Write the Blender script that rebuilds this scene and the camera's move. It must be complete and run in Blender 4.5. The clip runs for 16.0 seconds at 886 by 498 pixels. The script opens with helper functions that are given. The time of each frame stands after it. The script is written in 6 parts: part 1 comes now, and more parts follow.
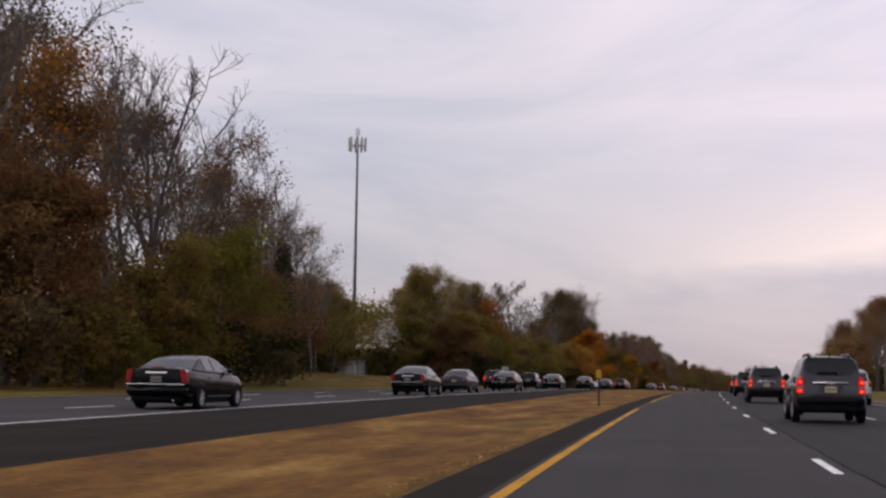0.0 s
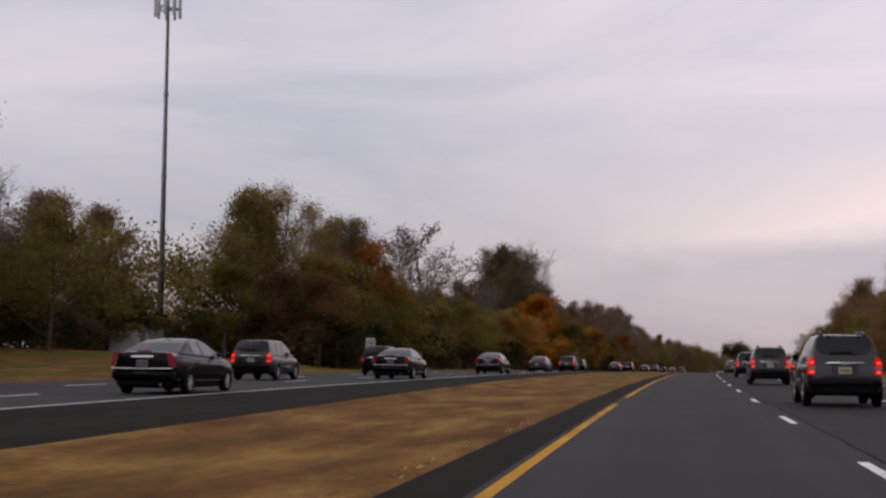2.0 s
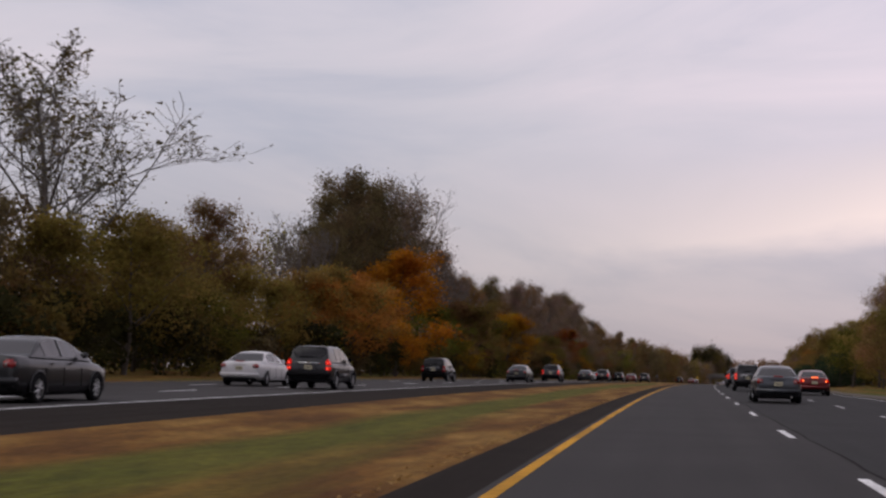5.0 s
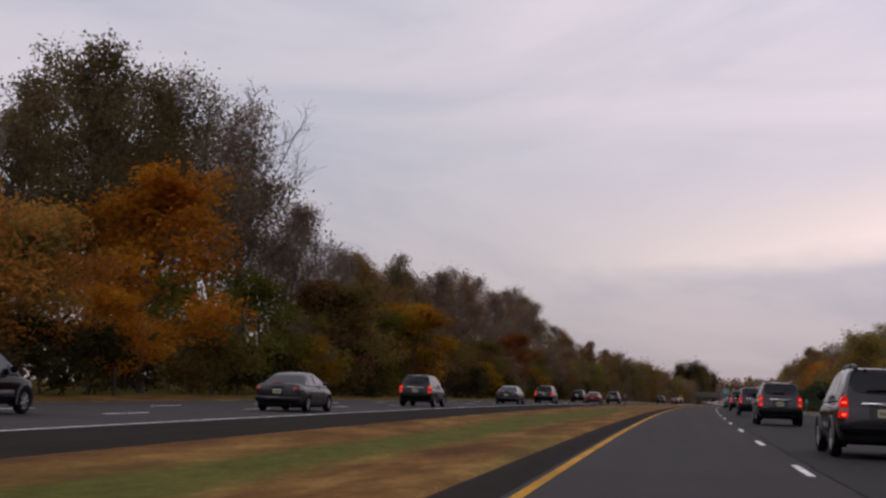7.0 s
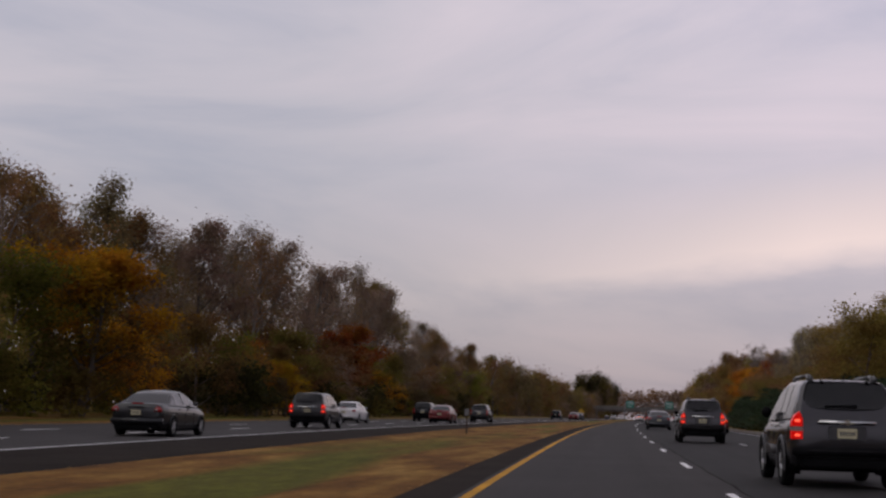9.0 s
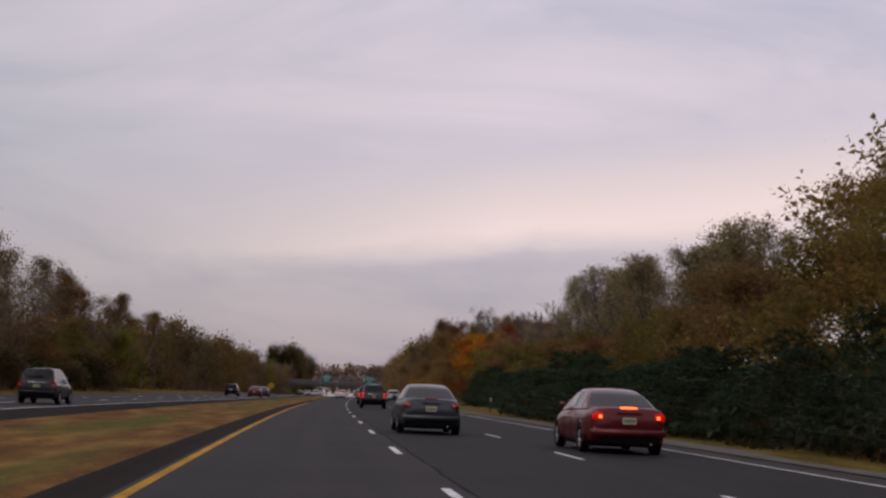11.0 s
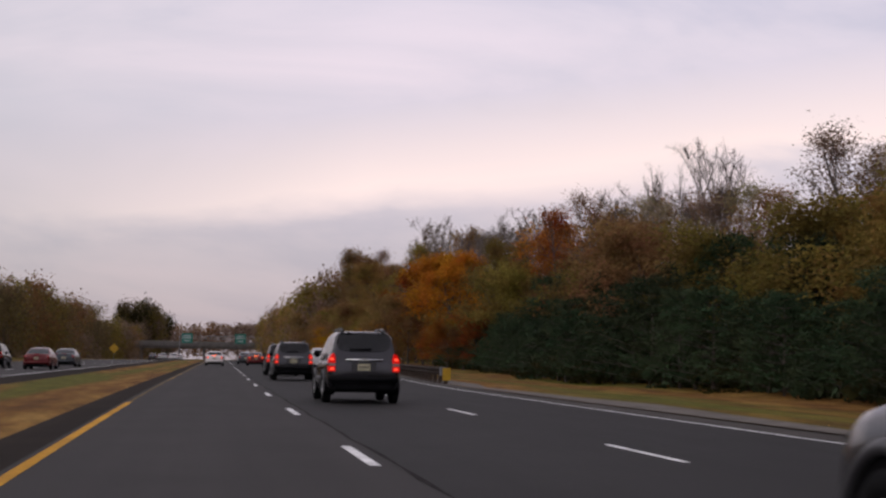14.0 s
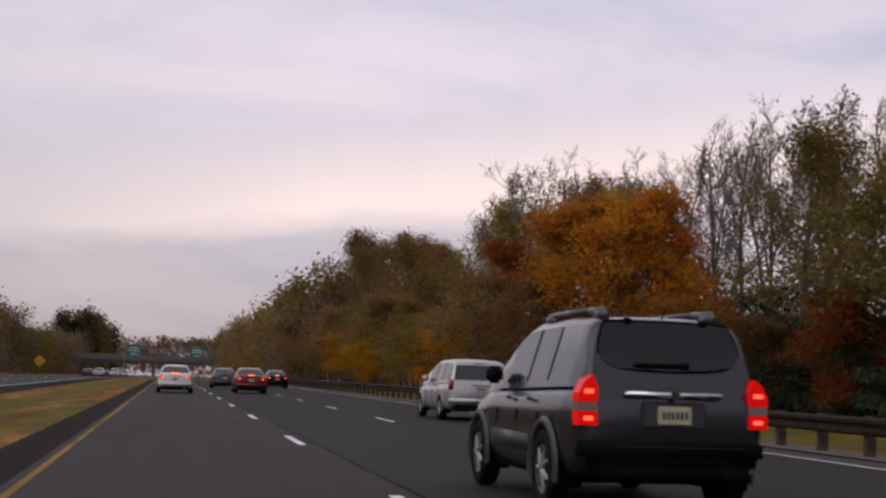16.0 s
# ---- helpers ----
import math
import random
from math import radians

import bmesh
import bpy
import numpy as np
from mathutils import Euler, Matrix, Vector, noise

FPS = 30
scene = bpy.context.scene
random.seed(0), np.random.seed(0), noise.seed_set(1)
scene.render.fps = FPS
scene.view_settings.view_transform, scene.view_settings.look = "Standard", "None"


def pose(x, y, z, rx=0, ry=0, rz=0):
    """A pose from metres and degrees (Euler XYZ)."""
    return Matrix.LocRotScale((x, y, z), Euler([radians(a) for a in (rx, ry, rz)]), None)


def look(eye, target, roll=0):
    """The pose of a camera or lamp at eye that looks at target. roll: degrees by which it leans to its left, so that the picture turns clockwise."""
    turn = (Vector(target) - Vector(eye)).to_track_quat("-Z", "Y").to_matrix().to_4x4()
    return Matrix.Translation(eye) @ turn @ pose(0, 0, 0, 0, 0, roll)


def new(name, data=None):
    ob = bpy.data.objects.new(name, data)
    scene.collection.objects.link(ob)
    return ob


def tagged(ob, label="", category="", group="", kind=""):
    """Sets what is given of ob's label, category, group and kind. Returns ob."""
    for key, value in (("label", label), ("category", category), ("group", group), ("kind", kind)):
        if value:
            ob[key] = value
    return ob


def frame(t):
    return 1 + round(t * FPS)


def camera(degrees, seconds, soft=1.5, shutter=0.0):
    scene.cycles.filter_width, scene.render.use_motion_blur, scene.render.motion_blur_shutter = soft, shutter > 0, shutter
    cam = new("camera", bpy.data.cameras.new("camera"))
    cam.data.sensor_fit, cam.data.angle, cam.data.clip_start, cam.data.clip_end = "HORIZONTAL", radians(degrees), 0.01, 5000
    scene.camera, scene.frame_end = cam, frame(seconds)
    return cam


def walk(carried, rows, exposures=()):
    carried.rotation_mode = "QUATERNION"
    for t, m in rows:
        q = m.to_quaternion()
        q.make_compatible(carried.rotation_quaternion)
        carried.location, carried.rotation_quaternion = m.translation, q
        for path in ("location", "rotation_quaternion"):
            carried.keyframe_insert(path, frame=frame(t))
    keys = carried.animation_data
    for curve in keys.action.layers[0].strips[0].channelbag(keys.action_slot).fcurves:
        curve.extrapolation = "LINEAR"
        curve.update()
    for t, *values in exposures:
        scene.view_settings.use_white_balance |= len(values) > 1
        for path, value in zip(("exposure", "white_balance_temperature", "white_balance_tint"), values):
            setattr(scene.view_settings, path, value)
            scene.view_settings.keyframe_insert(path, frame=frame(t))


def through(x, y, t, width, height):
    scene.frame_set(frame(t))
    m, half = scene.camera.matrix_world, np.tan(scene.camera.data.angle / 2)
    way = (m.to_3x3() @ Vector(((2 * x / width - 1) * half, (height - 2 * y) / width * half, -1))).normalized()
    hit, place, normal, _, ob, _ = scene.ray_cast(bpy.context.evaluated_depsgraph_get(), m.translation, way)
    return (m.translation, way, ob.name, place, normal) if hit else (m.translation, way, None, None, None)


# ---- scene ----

# ---------------- camera and its drive ----------------
cam = camera(36.72, 16.0, 2.5, 0.06)
DRIVE = (  # seconds, place, (turn to the left, tilt up, roll)
    (0.0, (-0.12, 0.00, 1.16), (9.90, 5.29, 0.89)),
    (0.5, (-0.08, 16.33, 1.15), (10.86, 4.99, 2.17)),
    (1.0, (-0.03, 32.70, 1.13), (10.06, 5.13, 0.82)),
    (1.5, (0.02, 49.08, 1.10), (9.36, 5.01, 0.94)),
    (2.0, (0.33, 65.46, 1.06), (8.79, 4.37, 0.53)),
    (2.5, (0.53, 81.85, 1.01), (8.27, 4.63, 0.49)),
    (3.0, (0.87, 98.22, 0.94), (8.23, 4.36, 1.45)),
    (3.5, (1.29, 114.57, 0.85), (7.60, 4.21, 0.43)),
    (4.0, (1.77, 130.90, 0.76), (7.55, 4.01, 1.20)),
    (4.2, (2.02, 137.42, 0.71), (7.60, 3.98, 1.38)),
    (6.3, (5.28, 205.67, 0.13), (7.42, 5.28, 1.63)),
    (6.5, (5.55, 212.15, 0.06), (7.47, 5.16, 1.57)),
    (7.0, (6.48, 228.31, -0.12), (6.81, 5.11, 1.95)),
    (7.5, (7.51, 244.46, -0.31), (6.02, 5.30, 1.94)),
    (8.0, (8.51, 260.59, -0.52), (5.70, 5.14, 2.32)),
    (8.5, (9.49, 276.70, -0.74), (4.33, 5.63, 1.74)),
    (9.0, (10.61, 292.81, -0.97), (2.64, 5.88, 1.52)),
    (9.5, (11.79, 308.90, -1.21), (-1.22, 5.85, 1.26)),
    (10.0, (12.84, 324.99, -1.46), (-4.70, 5.52, 1.86)),
    (10.2, (13.52, 331.43, -1.56), (-5.72, 5.40, 1.98)),
    (12.3, (19.51, 399.14, -2.73), (-17.59, 3.71, 1.11)),
    (12.5, (20.28, 405.61, -2.85), (-18.30, 2.70, 0.64)),
    (13.0, (21.84, 421.79, -3.14), (-18.82, 2.86, 0.38)),
    (13.5, (23.29, 438.00, -3.45), (-18.32, 3.12, 0.68)),
    (14.0, (24.98, 454.24, -3.75), (-16.34, 3.63, 1.07)),
    (14.5, (26.66, 470.51, -4.06), (-16.48, 4.27, 0.94)),
    (15.0, (28.32, 486.81, -4.36), (-17.34, 4.12, 0.64)),
    (15.5, (30.09, 503.15, -4.66), (-17.70, 4.43, 1.79)),
    (16.0, (32.10, 519.52, -4.97), (-18.31, 4.59, 2.19)),
)


def aimed(eye, turn):
    yaw, tilt, roll = (radians(a) for a in turn)
    ahead = Vector((-math.sin(yaw) * math.cos(tilt), math.cos(yaw) * math.cos(tilt), math.sin(tilt)))
    return look(Vector(eye), Vector(eye) + ahead, turn[2])


EXPOSURES = ((0.0, 0.18), (2.0, 0.05), (3.5, 0.0), (7.0, -0.03), (9.0, -0.22), (10.0, -0.34), (11.0, -0.2), (12.5, 0.18), (13.5, 0.13), (14.5, 0.0), (16.0, 0.04))
walk(cam, [(t, aimed(eye, turn)) for t, eye, turn in DRIVE], EXPOSURES)

# ---------------- overcast sky and a weak, wide sun ----------------
SUN_UP, SUN_TURN = 38.0, -105.0
world = bpy.data.worlds.new("overcast_sky")
scene.world = world
world.use_nodes = True
wn, wl = world.node_tree.nodes, world.node_tree.links
wn.clear()


def wnode(kind, **inputs):
    n = wn.new(kind)
    for k, v in inputs.items():
        n.inputs[k].default_value = v
    return n


def wramp(*stops):
    n = wn.new("ShaderNodeValToRGB")
    while len(n.color_ramp.elements) < len(stops):
        n.color_ramp.elements.new(0.5)
    for e, (at, c) in zip(n.color_ramp.elements, stops):
        e.position, e.color = at, (*c, 1)
    return n


wout, wbg = wnode("ShaderNodeOutputWorld"), wnode("ShaderNodeBackground", Strength=1.0)
wco = wnode("ShaderNodeTexCoord")
wsep = wnode("ShaderNodeSeparateXYZ")
wl.new(wco.outputs["Generated"], wsep.inputs[0])


def wmath(kind, a, b=None, c=None):
    n = wn.new("ShaderNodeMath")
    n.operation = kind
    for k, v in enumerate((a, b, c)):
        if v is None:
            continue
        if isinstance(v, (int, float)):
            n.inputs[k].default_value = v
        else:
            wl.new(v, n.inputs[k])
    return n.outputs[0]


# the even grey of the cloud deck, paler and warmer towards the horizon
height = wramp((0.0, (0.45, 0.39, 0.405)), (0.06, (0.50, 0.455, 0.48)), (0.16, (0.57, 0.545, 0.60)), (0.32, (0.675, 0.635, 0.705)), (0.55, (0.52, 0.49, 0.55)), (1.0, (0.44, 0.42, 0.46)))
wl.new(wsep.outputs["Z"], height.inputs[0])
# cloud rolls seen flat from below: direction divided by its height
wflat = wnode("ShaderNodeMapping")
wflat.inputs["Scale"].default_value = (2.0, 2.6, 7.0)
wl.new(wco.outputs["Generated"], wflat.inputs[0])
wclouds = wnode("ShaderNodeTexNoise", Scale=1.6, Detail=6.0, Roughness=0.55, Distortion=0.6)
wl.new(wflat.outputs[0], wclouds.inputs["Vector"])
wshade = wramp((0.30, (0.75, 0.80, 0.87)), (0.52, (1.0, 0.99, 1.0)), (0.72, (1.15, 1.09, 1.08)))
wl.new(wclouds.outputs[0], wshade.inputs[0])
wmix = wn.new("ShaderNodeMix")
wmix.data_type, wmix.blend_type = "RGBA", "MULTIPLY"
wmix.inputs["Factor"].default_value = 1.0
wl.new(height.outputs[0], wmix.inputs["A"])
wl.new(wshade.outputs[0], wmix.inputs["B"])
# a thin bright rift low in the clouds ahead, and the paler deck round the hidden sun
wtilt = wmath("MULTIPLY_ADD", wsep.outputs["X"], -0.12, wsep.outputs["Z"])
wwave = wmath("MULTIPLY_ADD", wclouds.outputs[0], 0.06, wtilt)
wrift = wramp((0.088, (0, 0, 0)), (0.112, (0.85, 0.85, 0.85)), (0.136, (0.55, 0.55, 0.55)), (0.175, (0, 0, 0)))
wl.new(wwave, wrift.inputs[0])
wside = wnode("ShaderNodeMapRange")
wl.new(wsep.outputs["X"], wside.inputs[0])
wside.inputs[1].default_value, wside.inputs[2].default_value = -0.12, 0.22
wahead = wnode("ShaderNodeMapRange")
wl.new(wsep.outputs["Y"], wahead.inputs[0])
wahead.inputs[1].default_value, wahead.inputs[2].default_value = 0.4, 0.8
wwarm = wn.new("ShaderNodeMix")
wwarm.data_type, wwarm.blend_type = "RGBA", "MIX"
wl.new(wmath("MULTIPLY", wmath("MULTIPLY", wrift.outputs[0], wside.outputs[0]), wahead.outputs[0]), wwarm.inputs["Factor"])
wl.new(wmix.outputs["Result"], wwarm.inputs["A"])
wwarm.inputs["B"].default_value = (0.90, 0.745, 0.69, 1)
wglow = wn.new("ShaderNodeMix")
wglow.data_type, wglow.blend_type = "RGBA", "MULTIPLY"
wl.new(wmath("MULTIPLY", wside.outputs[0], wahead.outputs[0]), wglow.inputs["Factor"])
wl.new(wwarm.outputs["Result"], wglow.inputs["A"])
wglow.inputs["B"].default_value = (1.17, 1.12, 1.14, 1)
# daylight behind the clouds
wsky = wn.new("ShaderNodeTexSky")
wsky.sky_type, wsky.sun_disc = "NISHITA", False
wsky.sun_elevation, wsky.sun_rotation = radians(SUN_UP), radians(SUN_TURN)
wadd = wn.new("ShaderNodeMix")
wadd.data_type, wadd.blend_type = "RGBA", "ADD"
wadd.inputs["Factor"].default_value = 0.006
wl.new(wglow.outputs["Result"], wadd.inputs["A"])
wl.new(wsky.outputs[0], wadd.inputs["B"])
wl.new(wadd.outputs["Result"], wbg.inputs["Color"])
wl.new(wbg.outputs[0], wout.inputs[0])

sun = new("sun", bpy.data.lights.new("sun", "SUN"))
sun.data.energy, sun.data.angle, sun.data.color = 0.9, radians(75), (1.0, 0.93, 0.88)
sun.matrix_world = look((60 * math.sin(radians(SUN_TURN)), 60 * math.cos(radians(SUN_TURN)), 60 * math.tan(radians(SUN_UP))), (0, 0, 0))


# ---------------- materials ----------------
def material(name, base, rough=0.8, metal=0.0, spread=0.25, scale=3.0, fine=60.0, bump=0.0, island=0.0, per_object=0.0, emit=None, coat=0.0, spec=0.5, uv=False, streak=None):
    """A surface with two scales of variation; island: variation from leaf to leaf; per_object: from thing to thing."""
    m = bpy.data.materials.new(name)
    m.use_nodes = True
    nt = m.node_tree
    p = nt.nodes["Principled BSDF"]
    p.inputs["Roughness"].default_value, p.inputs["Metallic"].default_value = rough, metal
    p.inputs["Coat Weight"].default_value = coat
    p.inputs["Specular IOR Level"].default_value = spec
    if emit:
        p.inputs["Emission Color"].default_value, p.inputs["Emission Strength"].default_value = (*emit[0], 1), emit[1]
    co = nt.nodes.new("ShaderNodeTexCoord")
    where = co.outputs["UV" if uv else "Object"]

    def noise_of(sc, detail, stretch=None):
        n = nt.nodes.new("ShaderNodeTexNoise")
        n.inputs["Scale"].default_value, n.inputs["Detail"].default_value = sc, detail
        if stretch:
            mp = nt.nodes.new("ShaderNodeMapping")
            mp.inputs["Scale"].default_value = stretch
            nt.links.new(where, mp.inputs[0])
            nt.links.new(mp.outputs[0], n.inputs["Vector"])
        else:
            nt.links.new(where, n.inputs["Vector"])
        return n.outputs[0]

    def mapped(value, lo, hi, a=0.3, b=0.7):
        n = nt.nodes.new("ShaderNodeMapRange")
        n.inputs[1].default_value, n.inputs[2].default_value, n.inputs[3].default_value, n.inputs[4].default_value = a, b, lo, hi
        nt.links.new(value, n.inputs[0])
        return n.outputs[0]

    def times(a, b):
        n = nt.nodes.new("ShaderNodeMath")
        n.operation = "MULTIPLY"
        nt.links.new(a, n.inputs[0])
        nt.links.new(b, n.inputs[1])
        return n.outputs[0]

    value = mapped(noise_of(scale, 3.0), 1 - spread, 1 + spread)
    value = times(value, mapped(noise_of(fine, 2.0), 1 - spread * 0.7, 1 + spread * 0.7))
    if streak:
        value = times(value, mapped(noise_of(1.0, 3.0, streak), 1 - spread, 1 + spread))
    if island:
        g = nt.nodes.new("ShaderNodeNewGeometry")
        value = times(value, mapped(g.outputs["Random Per Island"], 1 - island, 1 + island, 0, 1))
    hue = nt.nodes.new("ShaderNodeHueSaturation")
    hue.inputs["Color"].default_value = (*base, 1)
    if per_object:
        o = nt.nodes.new("ShaderNodeObjectInfo")
        drift = nt.nodes.new("ShaderNodeMath")
        drift.operation = "ADD"
        nt.links.new(mapped(o.outputs["Random"], 0.5 - per_object * 0.03, 0.5 + per_object * 0.03, 0, 1), drift.inputs[0])
        nt.links.new(mapped(noise_of(0.5, 2.0), -0.05 * per_object, 0.05 * per_object), drift.inputs[1])
        nt.links.new(drift.outputs[0], hue.inputs["Hue"])
        w = nt.nodes.new("ShaderNodeMath")
        w.operation = "FRACT"
        v = nt.nodes.new("ShaderNodeMath")
        v.operation, v.inputs[1].default_value = "MULTIPLY", 7.31
        nt.links.new(o.outputs["Random"], v.inputs[0])
        nt.links.new(v.outputs[0], w.inputs[0])
        value = times(value, mapped(w.outputs[0], 1 - per_object * 0.4, 1 + per_object * 0.4, 0, 1))
    nt.links.new(value, hue.inputs["Value"])
    nt.links.new(hue.outputs[0], p.inputs["Base Color"])
    if bump:
        b = nt.nodes.new("ShaderNodeBump")
        b.inputs["Strength"].default_value, b.inputs["Distance"].default_value = bump, 0.02
        nt.links.new(noise_of(fine, 4.0), b.inputs["Height"])
        nt.links.new(b.outputs[0], p.inputs["Normal"])
    return m


ASPHALT = material("asphalt", (0.034, 0.031, 0.031), 0.82, spread=0.13, scale=0.35, fine=45, bump=0.25, spec=0.2, uv=True, streak=(1.7, 0.02, 1))
# a darker grey for the two outer lanes
ASPHALT_DARK = material("darker_asphalt", (0.022, 0.021, 0.0215), 0.82, spread=0.13, scale=0.35, fine=45, bump=0.25, spec=0.2, uv=True, streak=(1.7, 0.02, 1))
SHOULDER = material("shoulder_asphalt", (0.0245, 0.0195, 0.0165), 0.95, spread=0.18, scale=0.5, fine=40, bump=0.3, spec=0.06, uv=True, streak=(2.5, 0.03, 1))
ASPHALT_PALE = material("gritty_grey_asphalt", (0.066, 0.058, 0.054), 0.92, spread=0.22, scale=0.8, fine=32, bump=0.35, spec=0.15, uv=True, streak=(1.4, 0.05, 1))
ASPHALT_OLD = material("old_asphalt", (0.047, 0.043, 0.043), 0.85, spread=0.14, scale=0.3, fine=40, bump=0.25, spec=0.2, uv=True, streak=(1.4, 0.02, 1))
TAR = material("tar_joint", (0.022, 0.020, 0.020), 0.92, spread=0.4, scale=2, spec=0.05, uv=True)
PAINT_WHITE = material("white_road_paint", (0.78, 0.77, 0.78), 0.75, spec=0.3, spread=0.22, scale=2.0, fine=30)
PAINT_YELLOW = material("yellow_road_paint", (0.52, 0.255, 0.012), 0.8, spec=0.2, spread=0.28, scale=0.5, fine=14)
PAINT_FADED = material("faded_yellow_paint", (0.24, 0.140, 0.03), 0.85, spec=0.2, spread=0.35, scale=0.5, fine=14)
PAINT_WORN = material("worn_yellow_paint", (0.135, 0.090, 0.034), 0.9, spec=0.2, spread=0.35, scale=0.8, fine=14)
PAINT_FAINT = material("worn_away_yellow_paint", (0.082, 0.062, 0.036), 0.9, spec=0.2, spread=0.4, scale=0.8, fine=14)
GRAVEL = material("gravel_verge", (0.115, 0.098, 0.085), 0.95, spread=0.3, scale=1.2, fine=25, bump=0.4, uv=True)
BARK = material("bark", (0.085, 0.068, 0.058), 0.95, spread=0.3, scale=2, fine=18, per_object=0.6)
BARK_PALE = material("pale_bark", (0.125, 0.105, 0.095), 0.95, spread=0.3, scale=2, fine=18, per_object=0.6)


def leaf(name, base, per=0.5, through=0.5):
    """Leaves that let part of the light through."""
    m = material(name, base, 0.8, spread=0.22, scale=0.35, fine=2.5, island=0.30, per_object=per, spec=0.12)
    nt = m.node_tree
    p, out = nt.nodes["Principled BSDF"], nt.nodes["Material Output"]
    thin, mixed = nt.nodes.new("ShaderNodeBsdfTranslucent"), nt.nodes.new("ShaderNodeMixShader")
    bright = nt.nodes.new("ShaderNodeHueSaturation")
    bright.inputs["Value"].default_value = 1.35
    nt.links.new(p.inputs["Base Color"].links[0].from_socket, bright.inputs["Color"])
    nt.links.new(bright.outputs[0], thin.inputs["Color"])
    mixed.inputs[0].default_value = through
    nt.links.new(p.outputs[0], mixed.inputs[1])
    nt.links.new(thin.outputs[0], mixed.inputs[2])
    nt.links.new(mixed.outputs[0], out.inputs["Surface"])
    return m


LEAF = {
    "olive": leaf("olive_leaves", (0.148, 0.110, 0.029)),
    "ochre": leaf("ochre_leaves", (0.205, 0.142, 0.038)),
    "tawny": leaf("tawny_leaves", (0.200, 0.120, 0.050)),
    "amber": leaf("amber_leaves", (0.37, 0.148, 0.016), 0.35),
    "copper": leaf("copper_leaves", (0.31, 0.130, 0.028), 0.3),
    "cedar": leaf("cedar_foliage", (0.062, 0.066, 0.034), 0.3),
    "khaki": leaf("khaki_leaves", (0.25, 0.20, 0.105), 0.5, 0.5),
    "umber": leaf("umber_leaves", (0.115, 0.086, 0.042)),
    "brown": leaf("brown_leaves", (0.160, 0.090, 0.036)),
    "greybrown": leaf("grey_brown_leaves", (0.165, 0.116, 0.082)),
    "orange": leaf("orange_leaves", (0.37, 0.145, 0.012), 0.25),
    "rust": leaf("rust_leaves", (0.24, 0.080, 0.016), 0.5),
    "yellow": leaf("yellow_leaves", (0.30, 0.148, 0.010), 0.4),
    "green": leaf("green_leaves", (0.120, 0.110, 0.019)),
    # dark green, lowered further so the colour carries shade beneath the trees
    "dark": leaf("dark_green_shade_leaves", (0.040, 0.037, 0.013)),
    "needle": leaf("pine_needles", (0.033, 0.052, 0.024), 0.85, 0.08),
}


